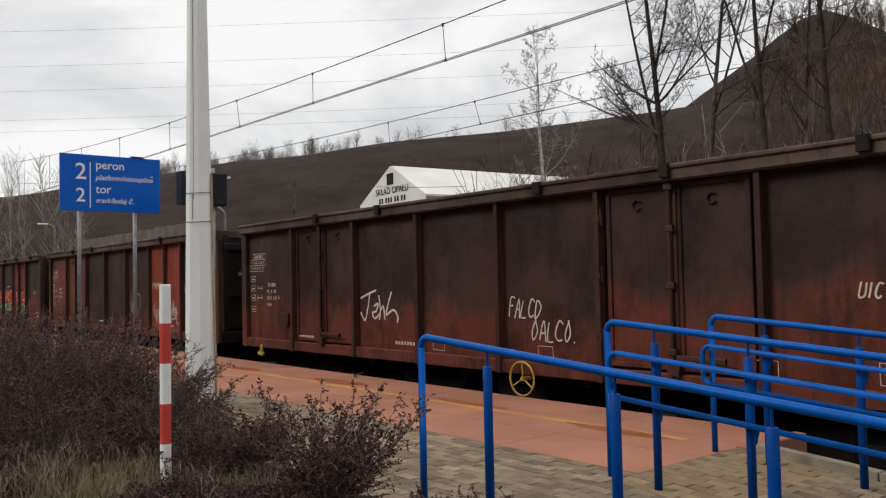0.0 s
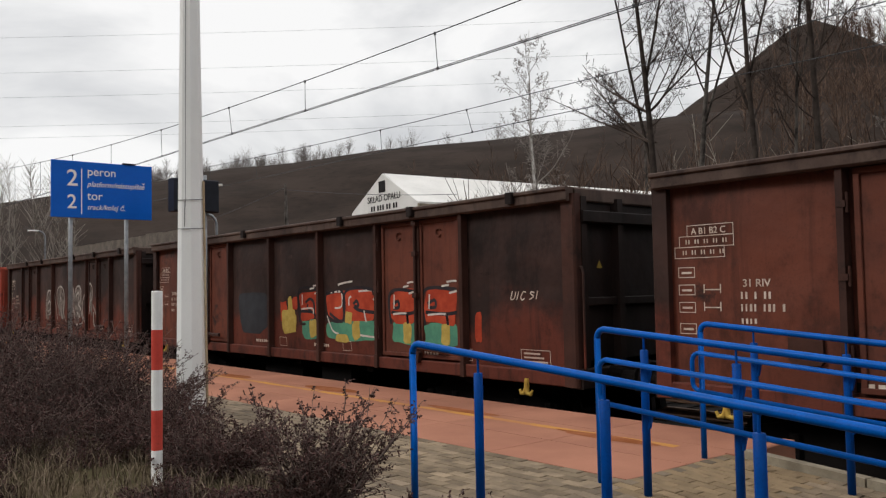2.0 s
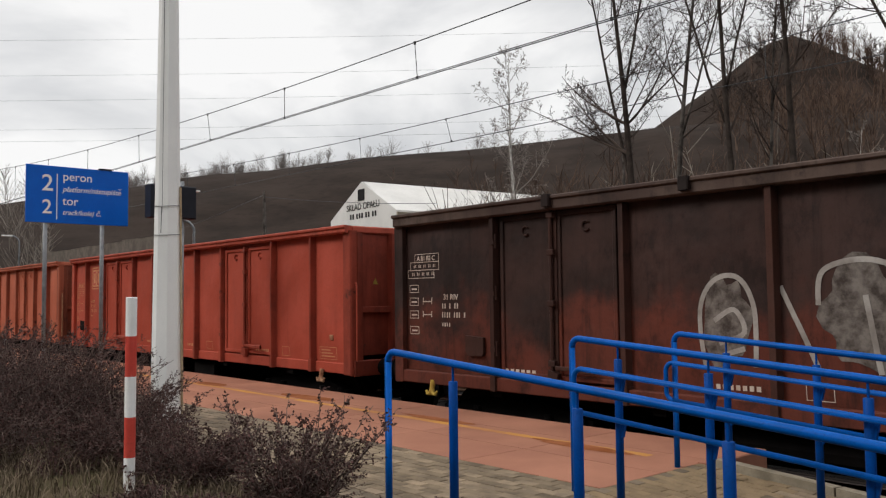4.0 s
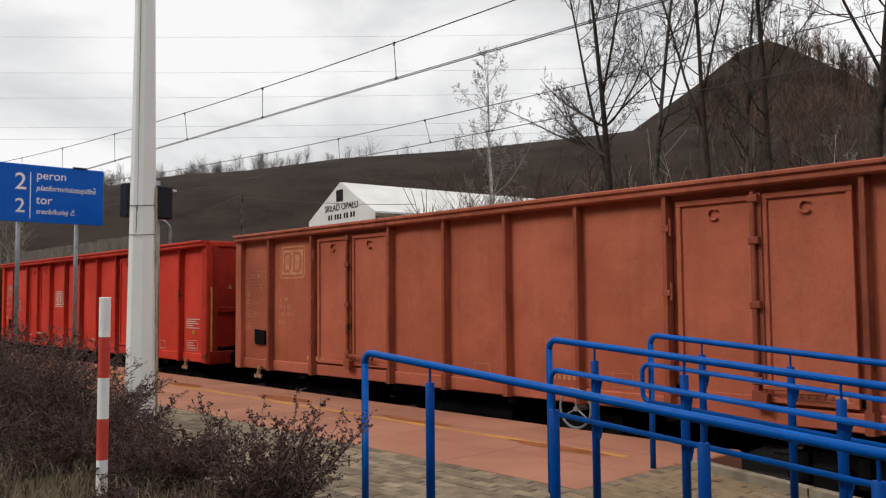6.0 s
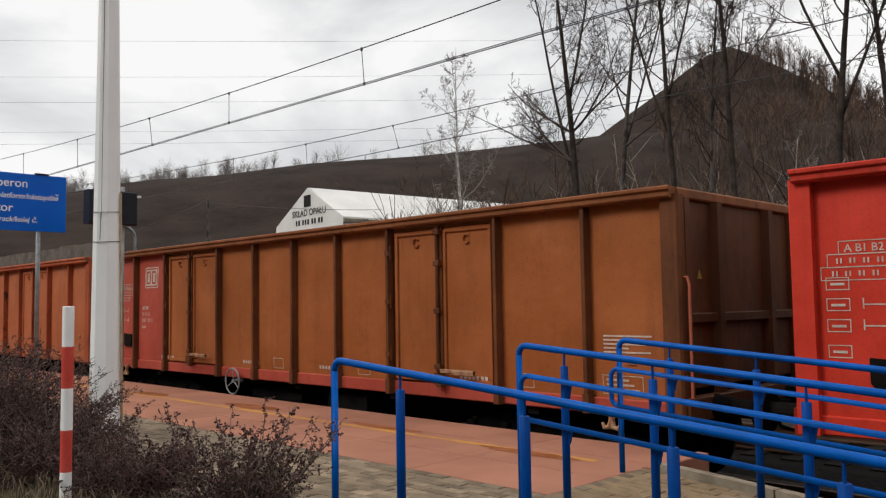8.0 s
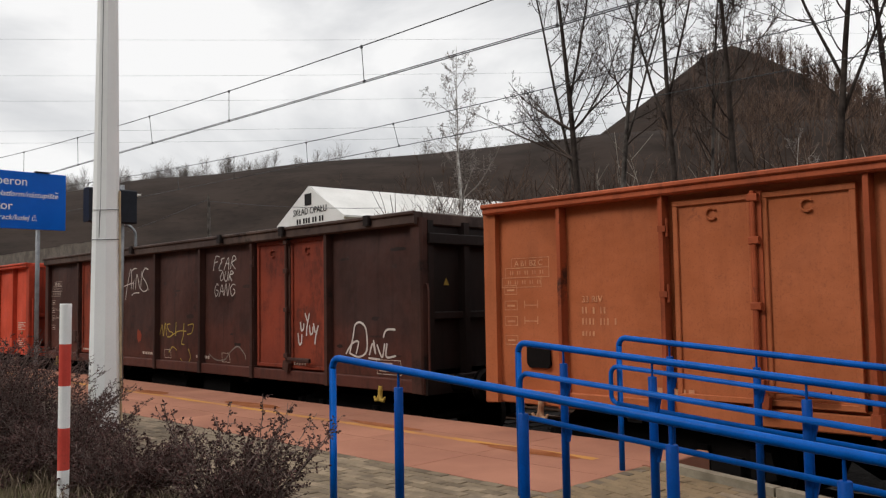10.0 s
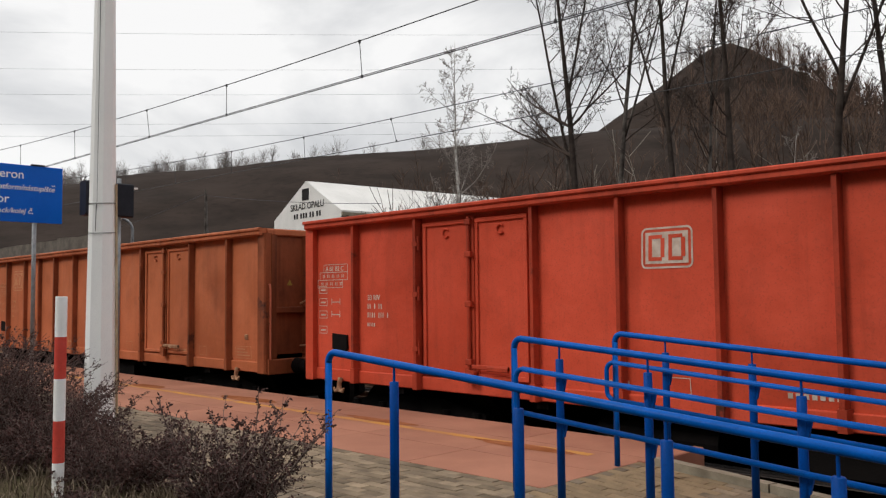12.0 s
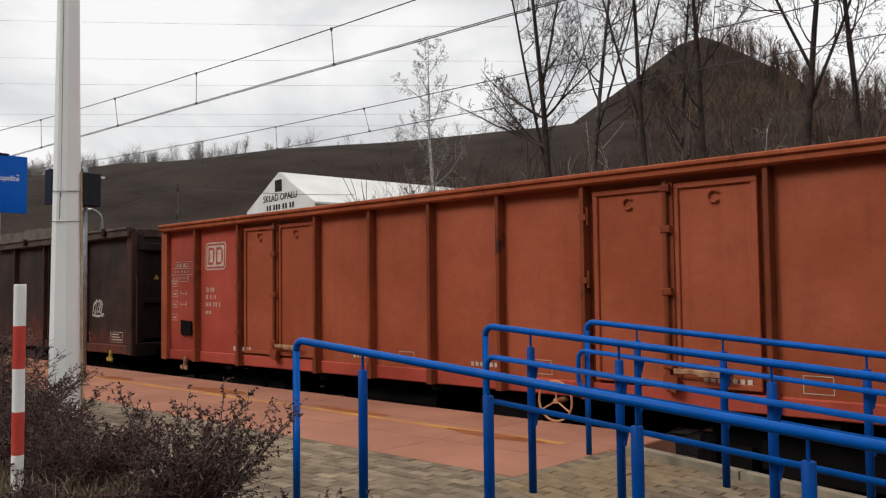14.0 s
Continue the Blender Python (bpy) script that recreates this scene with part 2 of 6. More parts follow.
M_SHRUB = island_surface("barberry_stems", srgb(124, 108, 102), srgb(70, 60, 56), 0.85)
M_LEAF = island_surface("barberry_leaves", srgb(94, 68, 64), srgb(50, 37, 36), 0.8)
M_GRASS = island_surface("dry_grass", srgb(122, 108, 92), srgb(74, 64, 50), 0.9)
M_TENT = surface("white_tarpaulin", srgb(226, 224, 220), srgb(212, 210, 206), 0.6, 20, 0.6, 0.2, depth=0.03)
M_LETTER = surface("black_lettering", srgb(48, 46, 46), srgb(40, 38, 38), 4, 40, 0.7, 0.0)
M_BRICK = surface("far_rubble_wall", srgb(116, 108, 100), srgb(92, 86, 80), 1.5, 12, 0.95, 0.5, depth=0.05)


# ---------------------------------------------------------------- mesh helpers
class Geo:
    """Collects vertices and faces of one part."""

    def __init__(self):
        self.v, self.f = [], []

    def add(self, verts, faces):
        k = len(self.v)
        self.v += [tuple(p) for p in verts]
        self.f += [tuple(i + k for i in q) for q in faces]
        return self

    def box(self, x0, x1, y0, y1, z0, z1, c=0.0):
        """A box; c: chamfer of its four edges along the longest side."""
        if c <= 0:
            vs = [(x, y, z) for x in (x0, x1) for y in (y0, y1) for z in (z0, z1)]
            return self.add(vs, [(0, 1, 3, 2), (4, 6, 7, 5), (0, 4, 5, 1), (2, 3, 7, 6), (0, 2, 6, 4), (1, 5, 7, 3)])
        sizes = (x1 - x0, y1 - y0, z1 - z0)
        ax = sizes.index(max(sizes))
        lo, hi = (x0, y0, z0), (x1, y1, z1)
        u, w = [i for i in range(3) if i != ax]
        ring = [(lo[u] + c, lo[w]), (hi[u] - c, lo[w]), (hi[u], lo[w] + c), (hi[u], hi[w] - c),
                (hi[u] - c, hi[w]), (lo[u] + c, hi[w]), (lo[u], hi[w] - c), (lo[u], lo[w] + c)]
        vs = []
        for a in (lo[ax], hi[ax]):
            for p, q in ring:
                t = [0, 0, 0]
                t[ax], t[u], t[w] = a, p, q
                vs.append(tuple(t))
        fs = [(i, (i + 1) % 8, 8 + (i + 1) % 8, 8 + i) for i in range(8)] + [tuple(range(7, -1, -1)), tuple(range(8, 16))]
        return self.add(vs, fs)

    def prism(self, ring, axis, a, b):
        """A ring of 2D points swept from a to b along an axis (0 x, 1 y, 2 z)."""
        k = len(ring)
        u, w = [i for i in range(3) if i != axis]
        vs = []
        for s in (a, b):
            for p, q in ring:
                t = [0, 0, 0]
                t[axis], t[u], t[w] = s, p, q
                vs.append(tuple(t))
        return self.add(vs, [(i, (i + 1) % k, k + (i + 1) % k, k + i) for i in range(k)] + [tuple(range(k - 1, -1, -1)), tuple(range(k, 2 * k))])

    def tube(self, pts, radii, sides=8, caps=True):
        """A round bar along points."""
        p = np.asarray(pts, float)
        n = len(p)
        if np.isscalar(radii):
            radii = [radii] * n
        d = np.gradient(p, axis=0)
        d /= np.linalg.norm(d, axis=1)[:, None] + 1e-12
        ref = np.eye(3)[int(np.argmin(np.abs(d).max(axis=0)))]
        a = np.cross(d, ref)
        a /= np.linalg.norm(a, axis=1)[:, None] + 1e-12
        b = np.cross(d, a)
        ang = np.arange(sides) * 2 * math.pi / sides
        ring = a[:, None, :] * np.cos(ang)[None, :, None] + b[:, None, :] * np.sin(ang)[None, :, None]
        vs = (p[:, None, :] + ring * np.asarray(radii, float)[:, None, None]).reshape(-1, 3)
        fs = [(i * sides + j, i * sides + (j + 1) % sides, (i + 1) * sides + (j + 1) % sides, (i + 1) * sides + j)
              for i in range(n - 1) for j in range(sides)]
        if caps:
            fs += [tuple(range(sides - 1, -1, -1)), tuple((n - 1) * sides + j for j in range(sides))]
        return self.add(vs.tolist(), fs)

    def ribbon(self, pts, width, y, depth=0.003):
        """A flat painted stroke in the x-z plane whose face is at y, with a thin body behind it."""
        p = np.asarray(pts, float)
        d = np.gradient(p, axis=0)
        d /= np.linalg.norm(d, axis=1)[:, None] + 1e-9
        nrm = np.c_[-d[:, 1], d[:, 0]] * width / 2
        vs, n = [], len(p)
        for q, s in zip(p, nrm):
            vs += [(q[0] + s[0], y, q[1] + s[1]), (q[0] - s[0], y, q[1] - s[1])]
        fs = [(2 * i, 2 * i + 1, 2 * i + 3, 2 * i + 2) for i in range(n - 1)]
        return self.add(vs, fs)

    def mesh(self, name, smooth=False):
        me = bpy.data.meshes.new(name)
        me.from_pydata(self.v, [], self.f)
        if smooth:
            me.polygons.foreach_set("use_smooth", [True] * len(me.polygons))
        me.update()
        return me


def fix_normals(me):
    bm = bmesh.new()
    bm.from_mesh(me)
    bmesh.ops.recalc_face_normals(bm, faces=bm.faces)
    bm.to_mesh(me)
    bm.free()
    return me


def part(name, geo, material, parent=None, label="", smooth=False, at=None):
    """Links a Geo or a mesh as one object under a thing, part or nothing."""
    me = geo.mesh(name, smooth) if isinstance(geo, Geo) else geo
    if isinstance(geo, Geo):
        if len(geo.f) < 4000:
            fix_normals(me)
        me.materials.append(material)
    ob = new(name, me)
    if at is not None:
        ob.matrix_basis = at
    if parent is not None:
        ob.parent = parent
    if label:
        ob["label"] = label
    return ob


def thing(name, label, category, group="", at=None):
    ob = new(name)
    ob.empty_display_size = 0.2
    if at is not None:
        ob.matrix_basis = at
    return tagged(ob, label, category, group)


def lettering(name, words, size, at, material, parent, align="LEFT", shear=0.0):
    cu = bpy.data.curves.new(name, "FONT")
    cu.body, cu.size, cu.extrude, cu.align_x, cu.shear = words, size, 0.002, align, shear
    cu.offset = 0.006 * size
    tmp = new("tmp_text", cu)
    me = bpy.data.meshes.new_from_object(tmp.evaluated_get(bpy.context.evaluated_depsgraph_get()))
    bpy.data.objects.remove(tmp)
    me.materials.clear()
    me.materials.append(material)
    ob = new(name, me)
    ob.matrix_basis = at
    ob.parent = parent
    return ob


# ---------------------------------------------------------------- ground and hills
def ease(a, b, x):
    t = min(1.0, max(0.0, (x - a) / (b - a)))
    return t * t * (3 - 2 * t)


# steep end values: unseen ridge added behind the camera to block low sky light
RIDGE_AZ = (-90, -60, -20, 0, 11.4, 24, 36, 48.5, 56, 70, 90, 130, 200, 225, 270)
RIDGE_TAN = (0.5, 0.42, 0.12, 0.08, 0.094, 0.133, 0.161, 0.177, 0.188, 0.185, 0.15, 0.09, 0.12, 0.45, 0.5)
PEAK_AZ, PEAK_R, PEAK_H = 64.3, 210.0, 59.4


def ground_height(x, y):
    r = math.hypot(x, y)
    if r < 40:
        return -1.0
    az = math.degrees(math.atan2(y, -x))
    if az < -90:
        az += 360
    k = float(np.interp(az, RIDGE_AZ, RIDGE_TAN))
    edge = 170.0
    top = k * edge + 1.4
    h = -1.0 + (top + 1.0) * ease(40, edge, r) ** 1.25
    if r > edge:
        h -= 0.06 * (r - edge)
    px, py = -PEAK_R * math.cos(radians(PEAK_AZ)), PEAK_R * math.sin(radians(PEAK_AZ))
    d = math.hypot(x - px, y - py)
    cone = PEAK_H + 4.9 - 0.72 * math.sqrt(d * d + 14) + 0.6 * noise.noise((x * 0.05, y * 0.05, 0))
    cone += (1.3 * noise.noise((x * 0.11, y * 0.11, 7.0)) - 1.1) * ease(4, 22, d)
    h = max(h, cone)
    h += 0.5 * noise.noise((x * 0.06, y * 0.06, 3.0)) * ease(40, 110, r)
    return max(h, -1.0)


def build_ground():
    g = Geo()
    radii = [0.0, 20, 40] + [40 + 4.0 * i for i in range(1, 55)] + [270, 300, 360, 500, 900, 2000, 4500]
    steps = 240
    vs = [(0, 0, -1.0)]
    for r in radii[1:]:
        for s in range(steps):
            a = 2 * math.pi * s / steps
            x, y = -r * math.cos(a), r * math.sin(a)
            vs.append((x, y, ground_height(x, y) if r < 900 else -1.0))
    fs = [(0, 1 + s, 1 + (s + 1) % steps) for s in range(steps)]
    for i in range(len(radii) - 2):
        for s in range(steps):
            a, b = 1 + i * steps + s, 1 + i * steps + (s + 1) % steps
            fs.append((a, a + steps, b + steps, b))
    g.add(vs, fs)
    tagged(part("ground", g, M_HILL, smooth=True), "brown heather-covered ground rising to a spoil heap", "ground", kind="structure")


build_ground()


# ---------------------------------------------------------------- tracks
def build_track(y, label):
    g = Geo()
    x0, x1 = -160, 60
    g.prism([(y - 2.1, -1.0), (y + 2.1, -1.0), (y + 1.6, RAIL_Z - 0.17), (y - 1.6, RAIL_Z - 0.17)], 0, x0, x1)
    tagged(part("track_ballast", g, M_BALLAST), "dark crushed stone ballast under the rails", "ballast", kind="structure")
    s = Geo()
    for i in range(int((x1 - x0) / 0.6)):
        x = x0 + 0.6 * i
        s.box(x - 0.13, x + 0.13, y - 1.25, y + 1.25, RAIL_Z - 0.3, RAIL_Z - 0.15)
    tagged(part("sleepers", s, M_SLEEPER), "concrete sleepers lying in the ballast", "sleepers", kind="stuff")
    for side in (-0.7525, 0.7525):
        r = Geo()
        c = y + side
        ring = [(c - 0.07, -0.15), (c + 0.07, -0.15), (c + 0.07, -0.13), (c + 0.012, -0.11), (c + 0.012, -0.045),
                (c + 0.036, -0.035), (c + 0.036, 0), (c - 0.036, 0), (c - 0.036, -0.035), (c - 0.012, -0.045), (c - 0.012, -0.11), (c - 0.07, -0.13)]
        r.prism([(a, b + RAIL_Z) for a, b in ring], 0, x0, x1)
        tagged(part("rail", r, M_RAIL), label, "rail", kind="structure")


build_track(TRACK_Y, "rusty brown steel rail of the platform track")
build_track(TRACK2_Y, "rusty brown steel rail of the far track")

# ---------------------------------------------------------------- platform
P_END = -3.42             # where the platform ends and the ramp starts
P_EDGE = 7.2
RED_Y = 4.95
SLOPE = 0.078             # the ramp's fall
BED_Y = 3.1               # the planting bed's border with the paving


def ramp_z(x):
    return -SLOPE * max(0.0, x - P_END)


def build_platform():
    g = Geo()
    g.box(-120, P_END, BED_Y, P_EDGE - 0.06, -1.0, -0.03)
    slab = tagged(part("platform_slab", g, M_JOINT), "concrete platform body under the paving", "platform", kind="structure")
    g = Geo().box(-120, P_END, P_EDGE - 0.06, P_EDGE, -1.0, -0.012, 0.01)
    part("platform_edge", g, M_CONCRETE, slab, "pale concrete edge beam above the track")
    # red slabs, three rows
    rows = [(RED_Y, 5.72), (5.72, 6.46), (6.46, P_EDGE - 0.004)]
    alike = {}
    k = 0
    for a, b in rows:
        x = P_END
        while x > -64:
            w = 1.5
            key = (a, b)
            if key not in alike:
                gg = Geo()
                gg.prism([(-w + 0.004, -0.03), (-0.004, -0.03), (-0.004, -0.003), (-0.008, 0.0), (-w + 0.008, 0.0), (-w + 0.004, -0.003)], 1, a + 0.004, b - 0.004)
                alike[key] = fix_normals(gg.mesh("paving_slab"))
                alike[key].materials.append(M_RED_SLAB)
            part("paving_slab", alike[key], None, slab, at=pose(x, 0, 0.0007 * math.sin(k * 2.3)))
            k += 1
            x -= w
    # worn yellow warning line, broken in places
    random.seed(5)
    x = -3.9
    while x > -60:
        ln = random.uniform(0.5, 1.5)
        gg = Geo()
        n = 8
        up = [(x - ln * i / n, 6.25 + random.uniform(0.045, 0.065)) for i in range(n + 1)]
        dn = [(x - ln * i / n, 6.25 - random.uniform(0.045, 0.065)) for i in range(n, -1, -1)]
        ring = up + dn
        gg.add([(p, q, 0.0018) for p, q in ring] + [(p, q, -0.001) for p, q in ring],
               [(i, i + 1, 2 * n - i, 2 * n + 1 - i) for i in range(n)])
        part("yellow_stripe", gg, M_YELLOW_LINE, slab, "worn yellow safety line")
        x -= ln + (random.uniform(0.0, 0.02) if random.random() < 0.95 else 0.1)
    for sx, sy, a, b in ((-4.6, 6.18, 0.6, 0.1), (-6.9, 6.4, 0.6, 0.1), (-9.9, 6.5, 0.6, 0.16), (-12.8, 6.4, 0.5, 0.14)):
        gg = Geo()
        n = 22
        ring = []
        for i in range(n):
            t = 2 * math.pi * i / n
            q = 1 + 0.35 * noise.noise((math.cos(t) * 1.7 + sx, math.sin(t) * 1.7, 0))
            ring.append((sx + a * q * math.cos(t), sy + b * q * math.sin(t), 0.0026))
        gg.add(ring, [tuple(range(n))])
        part("rust_stain", gg, M_RUST_STAIN, slab, "brown rust-coloured stain")
    return slab


SLAB = build_platform()


def build_ramp():
    x1 = 9.0
    g = Geo()
    z1 = ramp_z(x1)
    g.add([(P_END, 3.0, -1.0), (x1, 3.0, -1.6), (x1, 3.0, z1 - 0.06), (P_END, 3.0, -0.06),
           (P_END, 6.28, -1.0), (x1, 6.28, -1.6), (x1, 6.28, z1 - 0.06), (P_END, 6.28, -0.06)],
          [(0, 1, 2, 3), (7, 6, 5, 4), (3, 2, 6, 7), (0, 3, 7, 4), (1, 5, 6, 2), (0, 4, 5, 1)])
    ramp = tagged(part("ramp", g, M_JOINT), "paved access ramp sloping down from the platform end", "ramp", kind="structure")
    k = Geo()
    n = 0
    x = P_END + 0.12
    while x < x1:
        kk = Geo()
        a, b = x, x + 0.985
        kk.add([(a, 6.28, -1.0), (b, 6.28, -1.2), (b, 6.28, ramp_z(b) + 0.06), (a, 6.28, ramp_z(a) + 0.06),
                (a, 6.42, -1.0), (b, 6.42, -1.2), (b, 6.42, ramp_z(b) + 0.05), (a, 6.42, ramp_z(a) + 0.05)],
               [(0, 1, 2, 3), (7, 6, 5, 4), (3, 2, 6, 7), (0, 3, 7, 4), (1, 5, 6, 2), (0, 4, 5, 1)])
        part("kerb_stone", kk, M_CONCRETE, ramp, "weathered pale concrete kerb")
        x += 1.0
    kk = Geo().box(P_END - 0.02, P_END + 0.1, 6.26, P_EDGE, -0.6, 0.01, 0.01)
    part("end_beam", kk, M_RED_SLAB, ramp, "reddish concrete beam closing the platform end")
    return ramp


RAMP = build_ramp()


# ---------------------------------------------------------------- overhead wires
def build_catenary(y, mz, low_x, curve, cz, xs, label, double):
    """A sagging messenger wire with its lowest point at low_x, droppers (x, lean) and the contact wire."""
    t = thing("overhead_line", label, "overhead wire")
    lo, hi = -60.0, 30.0
    def msg(x):
        return mz + curve * (x - low_x) ** 2
    def con(x):
        return cz - 0.0115 * (x + 10.3)
    part("messenger_wire", Geo().tube([(x, y, msg(x)) for x in np.linspace(lo, hi, 60)], 0.0095, 5), M_WIRE, t)
    part("contact_wire", Geo().tube([(x, y, con(x)) for x in np.linspace(lo, hi, 20)], 0.009, 5), M_WIRE, t)
    if double:
        part("contact_wire", Geo().tube([(x, y + 0.05, con(x) + 0.045) for x in np.linspace(lo, hi, 20)], 0.0075, 5), M_WIRE, t)
    for x, lean in xs:
        g = Geo().tube([(x, y, msg(x)), (x + lean, y, con(x))], 0.007, 5)
        g.box(x - 0.018, x + 0.018, y - 0.012, y + 0.012, msg(x) - 0.04, msg(x) + 0.018)
        g.box(x + lean - 0.018, x + lean + 0.018, y - 0.012, y + 0.012, con(x) - 0.014, con(x) + 0.04)
        part("dropper", g, M_WIRE, t)


NEAR_DROPS = [(-39.0, 0.1), (-34.9, 0), (-30.7, 0.12), (-26.6, 0), (-22.44, 0.05), (-18.16, 0.15), (-14.59, 0), (-10.31, 0.06), (-6.2, 0), (-2.0, 0.1), (2.1, 0)]
FAR_DROPS = [(-36.1, 0), (-32.4, 0.1), (-28.8, 0), (-25.2, 0.15), (-21.6, 0), (-17.92, 0.06), (-14.38, 0.19), (-10.24, 0.17), (-6.3, 0), (-2.4, 0.1), (1.5, 0)]
build_catenary(TRACK_Y, 5.735, -8.0, 0.00133, 5.11, NEAR_DROPS, "dark overhead contact line with droppers above the near track", True)
build_catenary(TRACK2_Y, 5.63, -7.0, 0.001, 5.06, FAR_DROPS, "dark overhead contact line with droppers above the far track", False)


def build_power_lines():
    for el, name in ((0.318, "upper"), (0.275, "upper"), (0.245, "lower"), (0.210, "lower"), (0.196, "lower")):
        t = thing("power_line", "thin grey far power cable across the sky", "power cable", "far power cables")
        d = 120.0
        c, s = math.cos(radians(39)), math.sin(radians(39))
        pts = []
        for q in np.linspace(-140, 140, 30):
            x, y = -d * c + q * s, d * s + q * c
            pts.append((x, y, 1.4 + el * d + q * 0.02 + 0.00012 * q * q))
        part("cable", Geo().tube(pts, 0.013, 4), M_WIRE, t)


build_power_lines()


# ---------------------------------------------------------------- pole, marker post, sign, screens
def octagon_tube(g, cx, cy, z0, z1, r0, r1):
    n = 8
    vs = []
    for z, r in ((z0, r0), (z1, r1)):
        for i in range(n):
            a = math.pi * 2 * (i + 0.5) / n
            vs.append((cx + r * math.cos(a), cy + r * math.sin(a), z))
    g.add(vs, [(i, (i + 1) % n, n + (i + 1) % n, n + i) for i in range(n)] + [tuple(range(n - 1, -1, -1)), tuple(range(n, 2 * n))])


def build_pole():
    t = thing("lamp_pole", "tall pale grey octagonal tapered pole beside the platform", "pole", at=pose(-9.06, 4.05, 0))
    g = Geo()
    octagon_tube(g, 0, 0, -0.05, 9.0, 0.178, 0.062)
    part("shaft", g, M_POLE, t)
    g = Geo().box(-0.22, 0.22, -0.22, 0.22, -0.05, 0.02, 0.01)
    part("base_plate", g, M_GALV, t)
    for z in (2.18, 2.52):
        r = 0.178 - (0.116 * z / 9.05)
        ring = [(r * 1.02 * math.cos(a), r * 1.02 * math.sin(a), z + 0.006 * math.sin(2 * a)) for a in np.linspace(0, 2 * math.pi, 25)]
        part("wire_band", Geo().tube(ring, 0.0038, 5, caps=False), M_WIRE, t, "thin dark wire band")
    g = Geo()
    g.tube([(0.122, -0.13, 2.2), (0.12, -0.125, 2.35), (0.118, -0.122, 2.5)], 0.0045, 5)
    part("loose_wire", g, M_WIRE, t)
    cx, cy = 0.633, 0.774
    g = Geo().tube([(cx * (0.172 - 0.0129 * z) + 0.01, cy * (0.172 - 0.0129 * z) + 0.01, z) for z in (0, 1, 2, 2.75)], 0.014, 8)
    part("conduit", g, M_CONDUIT, t, "thin rust-stained conduit")
    g = Geo()
    for z0, z1 in ((0, 4.5), (4.5, 9)):
        g.tube([(0.105 - 0.0072 * z, -0.118 + 0.0072 * z, z) for z in (z0, z1)], 0.003, 4)
    part("seam", g, M_WIRE, t, "thin dark seam")


build_pole()


def build_marker_post():
    t = thing("marker_post", "red and white banded marker post leaning slightly among shrubs", "post", at=pose(-5.19, 2.15, 0.1, 0, 0.6, 0))
    z = 1.34
    bands = [(M_WHITE, 0.265), (M_RED, 0.272), (M_WHITE, 0.272), (M_RED, 0.27), (M_WHITE, 0.3)]
    for i, (m, h) in enumerate(bands):
        g = Geo().tube([(0, 0, z - h), (0, 0, z - 0.004), (0, 0, z)], [0.037, 0.037, 0.0365 if i else 0.034], 16)
        part("band", g, m, t, "white band" if m is M_WHITE else "red band")
        z -= h


build_marker_post()


def build_sign():
    t = thing("platform_sign", "blue platform and track sign with white lettering on two grey posts", "sign", at=pose(-14.6, 3.95, 0))
    w, h0, h1 = 1.72, 2.76, 3.74
    g = Geo().box(-0.03, 0.0, 0, w, h0, h1, 0.006)
    board = part("board", g, M_SIGN, t)
    for y in (0.33, 1.28):
        g = Geo().tube([(-0.06, y, 0), (-0.06, y, h1 - 0.1)], 0.036, 12)
        part("post", g, M_GALV, t, smooth=True)
    g = Geo().box(-0.06, 0.02, 1.2, 1.42, h1, h1 + 0.025)
    part("top_clip", g, M_BLACK, t)
    face = Matrix(((0, 0, 1, 0.003), (1, 0, 0, 0), (0, 1, 0, 0), (0, 0, 0, 1)))
    def put(words, size, y, z, shear=0.0):
        return lettering("lettering", words, size, Matrix.Translation((0.003, y, z)) @ face, M_WHITE, board, shear=shear)
    probe = put("platform/nástupišt", 0.128, 0.585, h1 - 0.43, 0.25)
    caron_y = 0.585 + max(v.co.x for v in probe.data.vertices) + 0.033
    bpy.data.objects.remove(probe)
    put("2", 0.40, 0.24, h1 - 0.43)
    put("2", 0.34, 0.25, h1 - 0.82)
    put("peron", 0.205, 0.585, h1 - 0.235)
    put("platform/nástupište", 0.128, 0.585, h1 - 0.43, 0.25)
    g = Geo()
    for a, b in ((-0.026, 0.0), (0.0, 0.026)):
        za, zb = (0.112, 0.09) if a < 0 else (0.09, 0.112)
        q = Geo()
        q.ribbon([(a, za), (b, zb)], 0.011, 0)
        g.add([(0.0052, caron_y + p[0], h1 - 0.43 + p[2]) for p in q.v], q.f)
    part("caron", g, M_WHITE, board, "white accent mark")
    put("tor", 0.205, 0.585, h1 - 0.66)
    put("track/kolej č.", 0.122, 0.585, h1 - 0.83, 0.25)
    part("divider", Geo().box(0.001, 0.004, 0.487, 0.503, h0 + 0.06, h1 - 0.13), M_WHITE, board, "white dividing line")


build_sign()


def build_screen():
    t = thing("information_box", "dark rectangular display box on a thin mast behind the pole", "display", at=pose(-13.2, 5.45, 0))
    part("casing", Geo().box(-0.12, 0.12, 0.02, 0.82, 2.80, 3.36, 0.02), M_BLACK, t)
    part("mast", Geo().tube([(0, 0.62, 0), (0, 0.62, 3.45)], 0.035, 10), M_GALV, t, smooth=True)
    part("end_plate", Geo().box(-0.1, 0.1, 0.78, 0.9, 3.28, 3.31), M_WHITE, t, "small pale plate")


build_screen()


